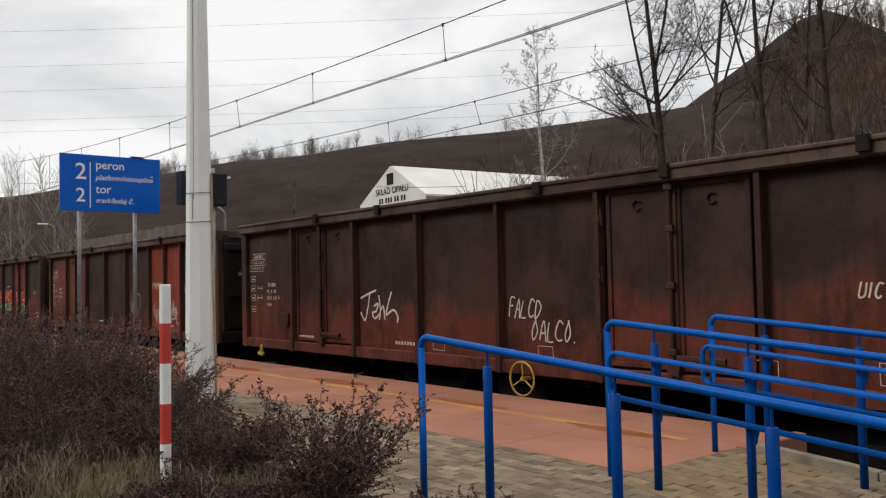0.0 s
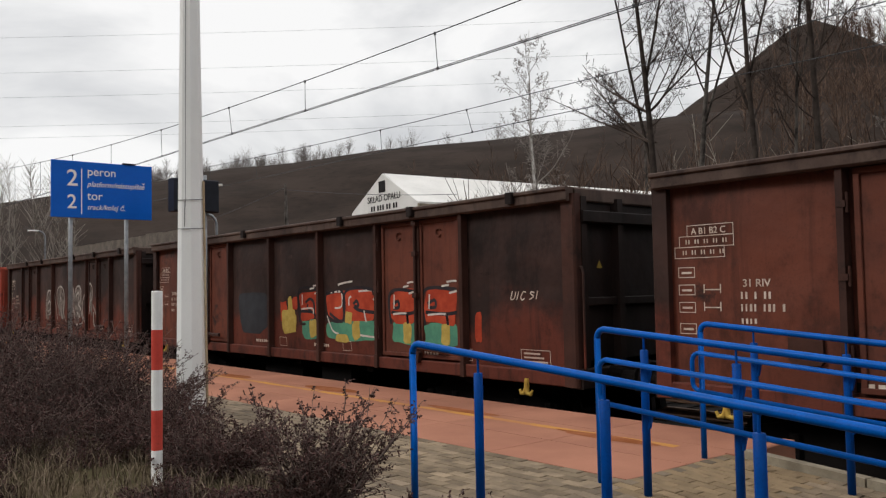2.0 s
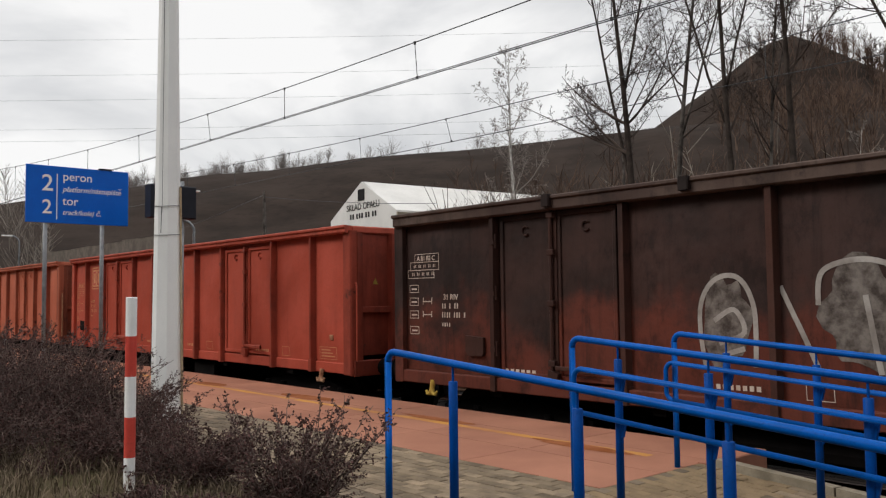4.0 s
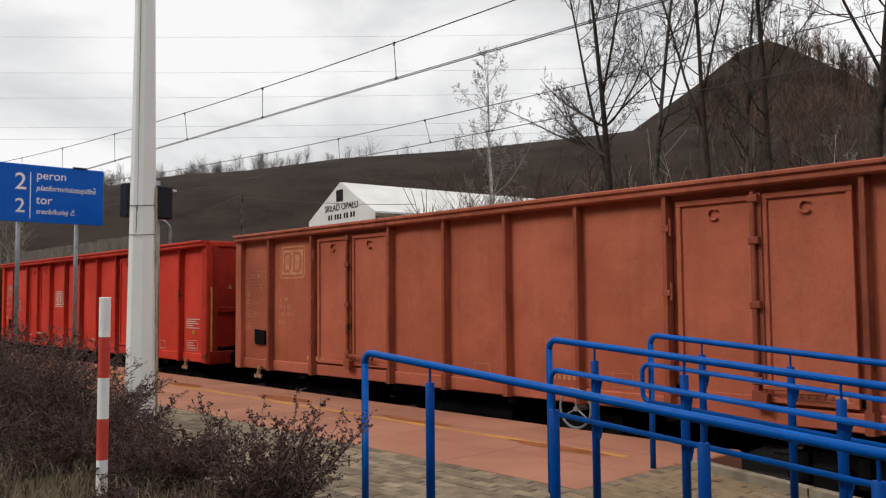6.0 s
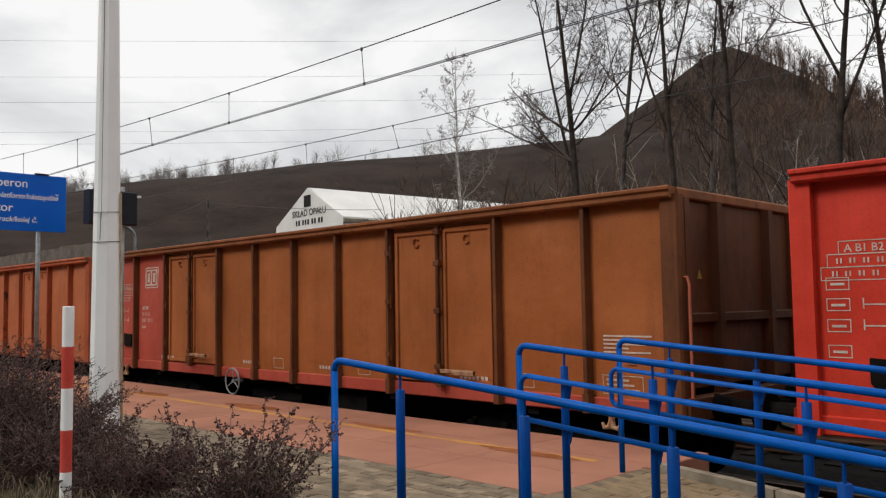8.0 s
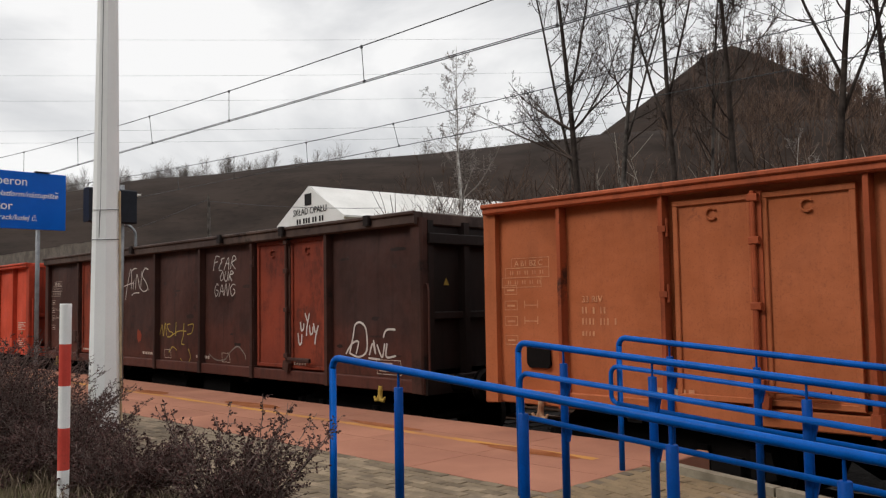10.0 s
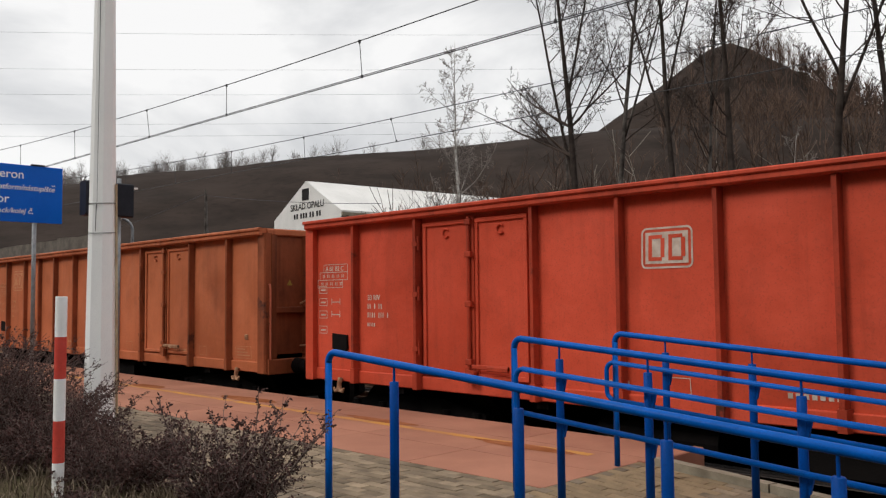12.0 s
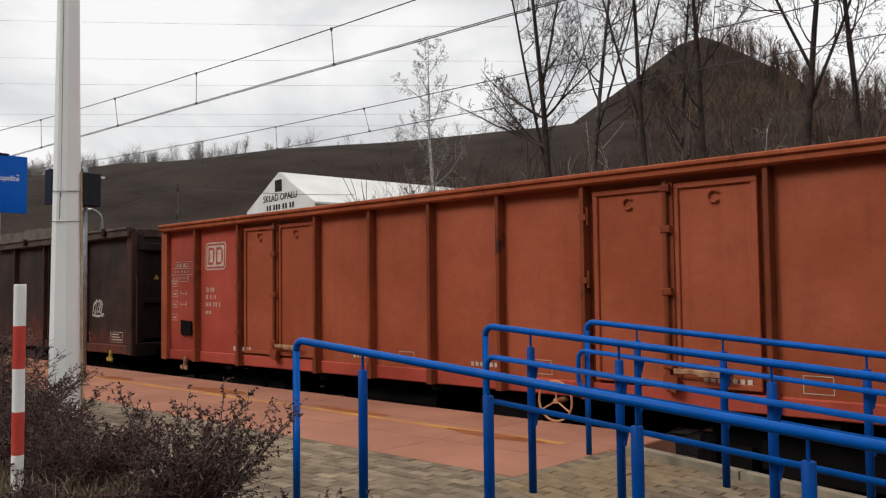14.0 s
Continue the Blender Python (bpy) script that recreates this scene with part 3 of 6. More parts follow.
def build_street_lamp(x, y, h, tilt):
    t = thing("street_lamp", "small white curved street lamp beyond the train", "street lamp", "street lamps", at=pose(x, y, 0, 0, 0, tilt))
    pts = [(0, 0, -1), (0, 0, h - 0.5)] + [(-0.5 * (1 - math.cos(a)), 0, h - 0.5 + 0.5 * math.sin(a)) for a in np.linspace(0.2, 1.5, 7)]
    part("mast", Geo().tube(pts, 0.06, 8), M_GALV, t, smooth=True)
    part("lamp_head", Geo().box(-1.1, -0.42, -0.1, 0.1, h - 0.06, h + 0.05, 0.03), M_WHITE, t)


build_street_lamp(-62.6, 16.2, 6.0, 78)
build_street_lamp(-34.1, 15.9, 4.9, 68)


# ---------------------------------------------------------------- blue handrails
def arc(cx, cz, r, a0, a1, y, n=6):
    return [(cx + r * math.cos(a), y, cz + r * math.sin(a)) for a in np.linspace(a0, a1, n)]


def rail_z(x, h):
    return h - SLOPE * (x - P_END)


def build_handrail(y, x0, h, posts, lower, x_lower, label):
    t = thing("handrail", label, "handrail", "ramp handrails")
    x1 = 6.0
    r = 0.065
    z0 = rail_z(x0, h)
    pts = [(x0, y, -0.05), (x0, y, z0 - r)] + arc(x0 + r, z0 - r, r, math.pi, math.pi / 2, y) + [(x1, y, rail_z(x1, h))]
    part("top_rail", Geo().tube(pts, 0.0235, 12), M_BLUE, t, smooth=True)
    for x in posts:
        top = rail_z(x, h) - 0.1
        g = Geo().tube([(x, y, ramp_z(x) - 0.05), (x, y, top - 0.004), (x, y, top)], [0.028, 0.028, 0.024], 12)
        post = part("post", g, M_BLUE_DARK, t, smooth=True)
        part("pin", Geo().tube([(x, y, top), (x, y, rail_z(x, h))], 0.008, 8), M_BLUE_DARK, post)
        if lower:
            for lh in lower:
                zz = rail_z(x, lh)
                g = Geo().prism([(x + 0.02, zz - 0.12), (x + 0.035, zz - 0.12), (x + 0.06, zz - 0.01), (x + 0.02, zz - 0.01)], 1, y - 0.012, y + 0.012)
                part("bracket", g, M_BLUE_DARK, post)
    if lower:
        hi, lo = lower
        za, zb = rail_z(x_lower, hi), rail_z(x_lower, lo)
        q = 0.07
        pts = ([(x1, y - 0.07, rail_z(x1, hi)), (x_lower + q, y - 0.07, za)] + arc(x_lower + q, za - q, q, math.pi / 2, math.pi, y - 0.07)
               + arc(x_lower + q, zb + q, q, math.pi, math.pi * 1.5, y - 0.07) + [(x_lower + q, y - 0.07, zb), (x1, y - 0.07, rail_z(x1, lo))])
        part("lower_rail", Geo().tube(pts, 0.019, 12), M_BLUE, t, smooth=True)


build_handrail(3.37, -3.91, 1.02, [-3.27, -2.31, -1.46, -0.73, 0.1, 0.9, 1.8], None, 0, "bright blue steel handrail beside the shrubs")
build_handrail(4.75, -3.50, 1.095, [-3.09, -2.39, -1.42, -0.45, 0.5, 1.5], (0.89, 0.58), -3.43, "bright blue steel handrail dividing the two ramp lanes")
build_handrail(6.0, -3.46, 1.085, [-2.99, -2.28, -1.30, -0.3, 0.7, 1.7], (0.85, 0.545), -3.50, "bright blue steel handrail beside the kerb")


# ---------------------------------------------------------------- tent hall and far objects
def build_hall():
    t = thing("tent_hall", "white tarpaulin storage hall with black lettering on its gable", "hall")
    # gable base line from the far corner to the near one, and the axis away from it
    f, r = (-0.774, 0.633), (0.633, 0.774)
    def spot(depth, lat):
        return np.array((0.46 + depth * f[0] + lat * r[0], depth * f[1] + lat * r[1]))
    a, b = spot(48.4, -4.75), spot(42.3, -0.83)
    u = (b - a) / np.linalg.norm(b - a)
    wdt = float(np.linalg.norm(b - a))
    ax = np.array((-u[1], u[0]))
    if ax @ np.array((f[0] + r[0], f[1] + r[1])) < 0:
        ax = -ax
    m = Matrix(((u[0], ax[0], 0, a[0]), (u[1], ax[1], 0, a[1]), (0, 0, 1, -1.0), (0, 0, 0, 1)))
    t.matrix_basis = m
    eave, apex, ln = 6.85, 8.72, 24.0
    g = Geo()
    ring = [(0, 0), (wdt, 0), (wdt, eave), (wdt / 2, apex), (0, eave)]
    g.add([(x, 0, z) for x, z in ring] + [(x, 0.08, z) for x, z in ring],
          [(0, 1, 2, 3, 4), (9, 8, 7, 6, 5)] + [(i, (i + 1) % 5, 5 + (i + 1) % 5, 5 + i) for i in range(5)])
    gable = part("gable_wall", g, M_TENT, t)
    for sgn in (0, 1):
        rf = Geo()
        n = 10
        for i in range(n):
            y0, y1 = 0.1 + ln * i / n, 0.1 + ln * (i + 1) / n
            xe, xo = (0, -0.12) if sgn == 0 else (wdt, wdt + 0.12)
            ym = (y0 + y1) / 2
            for s0, s1, d0, d1 in ((y0, ym, 0, -0.05), (ym, y1, -0.05, 0)):
                rf.add([(xo, s0, eave - 0.12), (wdt / 2, s0, apex + 0.02), (wdt / 2, s1, apex + 0.02), (xo, s1, eave - 0.12)], [(0, 1, 2, 3)])
        part("roof_sheet", rf, M_TENT, t)
        side = Geo().box(*( (-0.05, 0.0) if sgn == 0 else (wdt, wdt + 0.05)), 0.1, ln, 0, eave)
        part("side_wall", side, M_TENT, t)
    part("edge_trim", Geo().box(wdt, wdt + 0.14, 0, ln, eave - 0.28, eave - 0.1), M_CONCRETE, t, "grey eaves trim")
    part("vent", Geo().box(wdt / 2 - 0.36, wdt / 2 + 0.34, -0.03, 0.0, apex - 1.02, apex - 0.4), M_LETTER, gable, "dark square vent opening")
    face = Matrix(((1, 0, 0, 0), (0, 0, -1, 0), (0, 1, 0, 0), (0, 0, 0, 1)))
    lettering("lettering", "SKŁAD OPAŁU", 0.5, Matrix.Translation((1.95, -0.02, apex - 1.5)) @ face @ Matrix.Diagonal((1.12, 1, 1, 1)), M_LETTER, gable)
    x = 2.35
    for wd in (2, 3, 2, 2):
        for i in range(wd):
            part("bar", Geo().box(x, x + 0.15, -0.022, -0.004, apex - 1.98, apex - 1.7), M_LETTER, gable)
            x += 0.28
        x += 0.16


build_hall()


def build_far_masts():
    for x, y, h in ((-38, 21.5, 8.0), (-22.0, 30.5, 9.2)):
        t = thing("wooden_mast", "thin grey utility mast on the slope beyond the tracks", "mast", "utility masts", at=pose(x, y, -1))
        part("shaft", Geo().tube([(0, 0, 0), (0, 0, h)], [0.075, 0.05], 8), M_POPLAR, t)
        if x < -30:
            part("shaft", Geo().tube([(0.35, 0.2, 0), (0.05, 0, h - 0.3)], [0.07, 0.05], 8), M_POPLAR, t)
            part("cable", Geo().tube([(-26 * f, 2 * f, h - 0.2 - 1.2 * f - 1.2 * f * (1 - f)) for f in np.linspace(0, 1, 9)], 0.012, 4), M_WIRE, t)
            part("cable", Geo().tube([(9 * f, 4 * f, h - 0.3 - 0.9 * f - 0.5 * f * (1 - f)) for f in np.linspace(0, 1, 7)], 0.012, 4), M_WIRE, t)
    g = Geo()
    for i in range(20):
        x = -62 + 1.1 * i
        g.box(x, x + 1.1, 17.4, 17.8, -1, 4.75 + 0.12 * noise.noise((x * 0.4, 0, 0)))
    tagged(part("retaining_wall", g, M_BRICK), "pale rubble wall along the far side of the tracks", "wall", kind="structure")


build_far_masts()


# ---------------------------------------------------------------- the goods train
BODY = 6.49               # half length of a wagon body
PITCH = 14.224
LOW, TOP = 0.95, 3.31     # lower and upper edge of the side above the rail; TOP is set for each kind
TOPS = {"five": 3.31, "eight": 3.265}
SHEET = 1.39             # half width to the side sheet
RIBS = {"five": (-4.55, -2.55, -0.86, 0.86, 2.55, 4.55), "eight": (-5.43, -4.16, -2.23, -1.09, 0.0, 1.09, 2.23, 4.16, 5.43)}
DOORS = {"five": ((-4.55, -2.55), (2.55, 4.55)), "eight": ((-4.16, -2.23), (2.23, 4.16))}
CACHE = {}


def cached(key, build, smooth=False):
    key = (*key, TOP)
    if key not in CACHE:
        me = fix_normals(build().mesh(key[0], smooth))
        me.materials.append(None)
        CACHE[key] = me
    return CACHE[key]


def coated(name, key, build, material, parent, at=None, label="", smooth=False):
    ob = part(name, cached(key, build, smooth), None, parent, label, at=at)
    ob.material_slots[0].link = "OBJECT"
    ob.material_slots[0].material = material
    return ob


def span_of(kind, x):
    """The side panel at x between two posts, or None on a door."""
    posts = (-BODY + 0.02, *RIBS[kind], BODY - 0.02)
    for a, b in zip(posts, posts[1:]):
        if a <= x <= b:
            return None if any(abs(a - p) < 0.01 for p, q in DOORS[kind]) else (a, b)
    return None


def skin(kind, x, z):
    """How far the bulged and dented side sheet stands out from its frame."""
    span = span_of(kind, x)
    if span is None:
        return 0.0
    a, b = span
    lo, hi = LOW + 0.17, TOP - 0.1
    u = min(1.0, abs(2 * (x - a) / (b - a) - 1))
    v = min(1.0, abs(2 * (z - lo) / (hi - lo) - 1))
    hold = (1 - u ** 2) * (1 - v ** 4)
    dent = noise.noise((x * 1.9, z * 1.6, 4.0 if kind == "five" else 9.0))
    return hold * (0.034 + 0.022 * dent)


def panel_geo(kind, a, b):
    g = Geo()
    nx, nz = 12, 12
    z0, z1 = LOW + 0.16, TOP - 0.05
    pts = [(a + (b - a) * i / nx, z0 + (z1 - z0) * j / nz) for j in range(nz + 1) for i in range(nx + 1)]
    g.add([(x - a, -SHEET - skin(kind, x, z), z) for x, z in pts],
          [(j * (nx + 1) + i, j * (nx + 1) + i + 1, (j + 1) * (nx + 1) + i + 1, (j + 1) * (nx + 1) + i) for j in range(nz) for i in range(nx)])
    return g.box(0, b - a, -SHEET + 0.004, -SHEET + 0.05, z0, z1)


def on_skin(g, kind, off=0.004):
    """Lays painted marks on the side sheet or on a door leaf."""
    g.v = [(x, -SHEET - off - (skin(kind, x, z) if span_of(kind, x) else 0.024) + min(0.0, y + SHEET + 0.004), z) for x, y, z in g.v]
    return g


def rib_geo(face=0.032):
    # hat section post, foot splayed at the sill
    g = Geo()
    g.prism([(-face - 0.013, 0.0), (-face, -0.105), (face, -0.105), (face + 0.013, 0.0)], 2, LOW + 0.02, TOP - 0.1)
    g.prism([(-0.06, 0.0), (-0.04, -0.112), (0.04, -0.112), (0.06, 0.0)], 2, LOW, LOW + 0.2)
    return g


def rim_geo(hgt=0.13):
    g = Geo()
    for s in (-1, 1):
        g.box(-BODY - 0.02, BODY + 0.02, min(s * 1.39, s * 1.535), max(s * 1.39, s * 1.535), TOP - hgt, TOP, 0.018)
        g.box(-BODY - 0.03, BODY + 0.03, min(s * 1.5, s * 1.56), max(s * 1.5, s * 1.56), TOP - 0.045, TOP + 0.006, 0.012)
    for s in (-1, 1):
        g.box(min(s * (BODY - 0.06), s * (BODY + 0.05)), max(s * (BODY - 0.06), s * (BODY + 0.05)), -1.4, 1.4, TOP - hgt, TOP - 0.004, 0.018)
    return g


def sill_geo(face=1.468):
    g = Geo()
    for s in (-1, 1):
        a, b = sorted((s * 1.36, s * face))
        g.box(-BODY + 0.03, BODY - 0.03, a, b, LOW, LOW + 0.17, 0.012)
    return g


def door_geo(w, style):
    # leaf with a raised frame, origin at its lower left corner
    g = Geo()
    h = TOP - 0.16 - LOW - 0.22
    g.box(0.02, w - 0.02, -0.035, 0.0, 0, h)
    f = 0.055
    g.box(0.02, w - 0.02, -0.06, -0.036, h - f, h, 0.006)
    g.box(0.02, w - 0.02, -0.06, -0.036, 0, f, 0.006)
    g.box(0.02, 0.02 + f, -0.06, -0.036, f, h - f, 0.006)
    g.box(w - 0.02 - f, w - 0.02, -0.06, -0.036, f, h - f, 0.006)
    return g


def lock_bar_geo():
    g = Geo()
    h = TOP - 0.18 - LOW
    g.tube([(-0.02, -0.085, 0.12), (-0.02, -0.085, h)], 0.024, 8)
    g.box(-0.065, 0.05, -0.062, -0.02, 0.2, h)
    for z in (0.34, 1.04, 1.64, h - 0.1):
        g.box(-0.06, 0.035, -0.115, -0.05, z, z + 0.07, 0.008)
    g.prism([(-0.07, 0.16), (0.07, 0.12), (0.09, 0.26), (-0.05, 0.3)], 1, -0.13, -0.06)
    return g


def lock_lever_geo():
    g = Geo()
    g.box(0.05, 0.62, -0.125, -0.095, 0.22, 0.27, 0.008)
    g.box(0.3, 0.62, -0.135, -0.09, 0.2, 0.26, 0.01)
    return g


def ring_geo():
    return Geo().tube([(0.055 * math.cos(a), -0.05, 0.055 * math.sin(a)) for a in np.linspace(0.7, 5.6, 12)], 0.012, 6)


def hinge_geo():
    g = Geo()
    g.box(-0.03, 0.055, -0.112, -0.07, 0.02, 0.08)
    g.tube([(0.06, -0.085, -0.03), (0.06, -0.085, 0.15)], 0.014, 8)
    return g


def end_wall_geo():
    return Geo().box(-0.05, 0, -1.385, 1.385, LOW + 0.1, TOP - 0.05)


def end_rib_geo():
    return Geo().prism([(0.0, -0.08), (0.09, -0.05), (0.09, 0.05), (0.0, 0.08)], 2, LOW, TOP - 0.11)


def end_belt_geo():
    return Geo().box(0.0, 0.06, -1.38, 1.38, 1.9, 2.0, 0.01)


def headstock_geo():
    return Geo().box(-0.02, 0.12, -1.42, 1.42, LOW - 0.02, LOW + 0.22, 0.012)


def corner_geo():
    return Geo().prism([(-0.12, -1.475), (0.06, -1.475), (0.08, -1.45), (0.08, -1.34), (-0.12, -1.40)], 2, LOW, TOP - 0.08)


def end_handle_geo():
    return Geo().tube([(0.1, -0.8, 2.05), (0.3, -0.8, 2.12), (0.42, -0.8, 2.06), (0.44, -0.8, 1.9), (0.44, -0.8, 1.5), (0.4, -0.8, 1.4), (0.1, -0.8, 1.36)], 0.018, 8)


def grab_geo():
    return Geo().tube([(0.07, -1.36, 1.15), (0.14, -1.40, 1.18), (0.14, -1.40, 2.28), (0.12, -1.40, 2.36), (0.05, -1.38, 2.36)], 0.015, 8)


def floor_geo():
    g = Geo()
    g.box(-BODY, BODY, -1.38, 1.38, 1.16, 1.24)
    g.box(-BODY, BODY, -0.35, -0.15, 0.8, 1.16)
    g.box(-BODY, BODY, 0.15, 0.35, 0.8, 1.16)
    for x in (-4.6, -2.2, 0, 2.2, 4.6):
        g.box(x - 0.08, x + 0.08, -1.36, 1.36, 0.86, 1.16)
    g.tube([(-1.2, 0.8, 0.75), (1.1, 0.8, 0.75)], 0.2, 12)
    g.box(-2.4, -1.4, -0.9, 0.9, 0.66, 0.72)
    return g


def brake_gear_geo():
    g = Geo()
    g.prism([(-3.1, 0.78), (-2.5, 0.4), (2.5, 0.4), (3.1, 0.78), (3.1, 0.9), (-3.1, 0.9)], 1, 0.55, 0.62)
    g.prism([(-3.1, 0.78), (-2.5, 0.45), (2.5, 0.45), (3.1, 0.78), (3.1, 0.9), (-3.1, 0.9)], 1, -0.62, -0.55)
    g.box(-1.9, 1.9, -0.5, 0.5, 0.34, 0.44)
    g.box(0.6, 1.5, -1.25, -0.7, 0.5, 0.86, 0.03)
    g.tube([(-1.6, -1.0, 0.66), (-0.2, -1.0, 0.66)], 0.17, 12)
    return g


def bogie_geo():
    g = Geo()
    for s in (-1, 1):
        y0, y1 = sorted((s * 0.96, s * 1.1))
        g.prism([(-1.35, 0.42), (-1.05, 0.30), (-0.75, 0.42), (-0.4, 0.33), (0.4, 0.33), (0.75, 0.42), (1.05, 0.30), (1.35, 0.42),
                 (1.3, 0.66), (0.6, 0.8), (-0.6, 0.8), (-1.3, 0.66)], 1, y0, y1)
        for x in (-0.9, 0.9):
            yb0, yb1 = sorted((s * 1.1, s * 1.22))
            g.box(x - 0.15, x + 0.15, yb0, yb1, 0.33, 0.6, 0.03)
            for dx in (-0.27, 0.27):
                g.tube([(x + dx, s * 1.1, 0.42), (x + dx, s * 1.1, 0.68)], 0.07, 8)
    g.box(-0.25, 0.25, -1.0, 1.0, 0.5, 0.82)
    return g


def wheelset_geo():
    g = Geo()
    g.tube([(0, -1.0, 0), (0, 1.0, 0)], 0.08, 10)
    for s in (-1, 1):
        g.tube([(0, s * 0.70, 0), (0, s * 0.73, 0), (0, s * 0.735, 0), (0, s * 0.84, 0)], [0.49, 0.49, 0.46, 0.455], 24)
    return g


def buffer_geo():
    g = Geo()
    g.tube([(0, 0, 0), (0.18, 0, 0), (0.2, 0, 0), (0.46, 0, 0)], [0.13, 0.11, 0.09, 0.09], 12)
    g.tube([(0.46, 0, 0), (0.5, 0, 0), (0.515, 0, 0)], [0.2, 0.225, 0.18], 16)
    return g


def coupler_geo():
    g = Geo()
    g.box(-0.1, 0.3, -0.05, 0.05, -0.04, 0.06, 0.01)
    g.tube([(0.3, 0, 0.0), (0.42, 0, 0.02), (0.44, 0, 0.1), (0.36, 0, 0.13)], [0.05, 0.045, 0.035, 0.02], 8)
    g.tube([(0.2, 0.06, 0), (0.25, 0.06, -0.25), (0.55, 0.0, -0.3), (0.62, 0, -0.05)], 0.025, 6)
    return g


def hook_geo():
    g = Geo()
    g.tube([(0, -0.03, 0.1), (0, -0.05, -0.02), (0.03, -0.06, -0.08), (0.08, -0.06, -0.09), (0.11, -0.06, -0.04)], [0.035, 0.035, 0.03, 0.025, 0.015], 8)
    g.tube([(0, -0.05, -0.02), (-0.03, -0.06, -0.08), (-0.08, -0.06, -0.09), (-0.11, -0.06, -0.04)], [0.035, 0.03, 0.025, 0.015], 8)
    return g


def handwheel_geo():
    g = Geo()
    g.tube([(0.21 * math.cos(a), -0.1, 0.21 * math.sin(a)) for a in np.linspace(0, 2 * math.pi, 25)], 0.014, 6, caps=False)
    for a in (math.pi / 2, math.pi * 7 / 6, math.pi * 11 / 6):
        g.tube([(0, -0.08, 0), (0.21 * math.cos(a), -0.1, 0.21 * math.sin(a))], 0.01, 6)
    g.tube([(0, 0.1, 0), (0, -0.1, 0)], 0.03, 8)
    return g


def marks_geo(style, note):
    """Stencilled data on the trailing end panel: plain bars, frames and boxes."""
    g = Geo()
    y = -SHEET - 0.005
    def bar(x, z, w, h):
        nx, nz = 1 + int(w / 0.08), 1 + int(h / 0.08)
        g.add([(x + w * i / nx, y, z + h * j / nz) for j in range(nz + 1) for i in range(nx + 1)],
              [(j * (nx + 1) + i, j * (nx + 1) + i + 1, (j + 1) * (nx + 1) + i + 1, (j + 1) * (nx + 1) + i) for j in range(nz) for i in range(nx)])
    def frame_box(x, z, w, h, t=0.008):
        bar(x, z, w, t), bar(x, z + h - t, w, t), bar(x, z, t, h), bar(x + w - t, z, t, h)
    rnd = random.Random(3 if style == "five" else 7)
    x0 = -BODY + 0.2
    tall = 2.62 if style == "five" else 2.5
    # load table
    frame_box(x0 + 0.12, tall, 0.55, 0.12)
    frame_box(x0 + 0.02, tall - 0.11, 0.65, 0.12)
    frame_box(x0 - 0.04, tall - 0.22, 0.6, 0.12)
    for r in range(1, 3):
        for c in range(5):
            bar(x0 + 0.06 + 0.11 * c + 0.04 * (2 - r), tall + 0.037 - 0.11 * r, 0.016, 0.045), bar(x0 + 0.095 + 0.11 * c + 0.04 * (2 - r), tall + 0.037 - 0.11 * r, 0.014, 0.045)
    # small symbols
    for i, zz in enumerate((2.2, 2.02, 1.84, 1.62)):
        frame_box(x0, zz, 0.2, 0.11)
        bar(x0 + 0.04, zz + 0.04, 0.12, 0.022)
        if i in (1, 2):
            bar(x0 + 0.3, zz + 0.05, 0.2, 0.012), bar(x0 + 0.3, zz + 0.02, 0.012, 0.09), bar(x0 + 0.49, zz + 0.02, 0.012, 0.09)
    # identity block as unreadable bars
    bx = x0 + (0.72 if style == "five" else 1.1)
    for zz, widths in ((1.98, (2, 1, 2)), (1.86, (4, 3, 1)), (1.74, (4,))):
        xx = bx
        for wd in widths:
            for _ in range(wd):
                bar(xx, zz, 0.017 + 0.01 * rnd.random(), 0.07 if zz > 1.75 else 0.05)
                xx += 0.046
            xx += 0.05
    # low marks near the sill
    for xx in (-1.5, 0.6, 3.5):
        for k in range(7):
            bar(xx + 0.07 * k, 1.2, 0.045, 0.05)
        frame_box(xx + 0.9, 1.16, 0.26, 0.16)
    if note:
        for k, wd in enumerate((0.62, 0.5, 0.58, 0.34, 0.6)):
            bar(5.62, 1.76 - 0.042 * k, wd * 0.95, 0.018)
    for k in range(6):
        bar(-4.4 + 0.09 * k, 1.17, 0.06, 0.07)
    frame_box(BODY - 0.9, 1.16, 0.5, 0.2)
    for k in range(3):
        bar(BODY - 0.85, 1.2 + 0.05 * k, 0.4 - 0.06 * k, 0.022)
    return on_skin(g, style)


def sheet(g, x0, x1, z0, z1, y, n=4):
    """A flat painted rectangle in small faces that can follow the sheet below."""
    vs = [(x0 + (x1 - x0) * i / n, y, z0 + (z1 - z0) * j / n) for j in range(n + 1) for i in range(n + 1)]
    g.add(vs, [(j * (n + 1) + i, j * (n + 1) + i + 1, (j + 1) * (n + 1) + i + 1, (j + 1) * (n + 1) + i) for j in range(n) for i in range(n)])


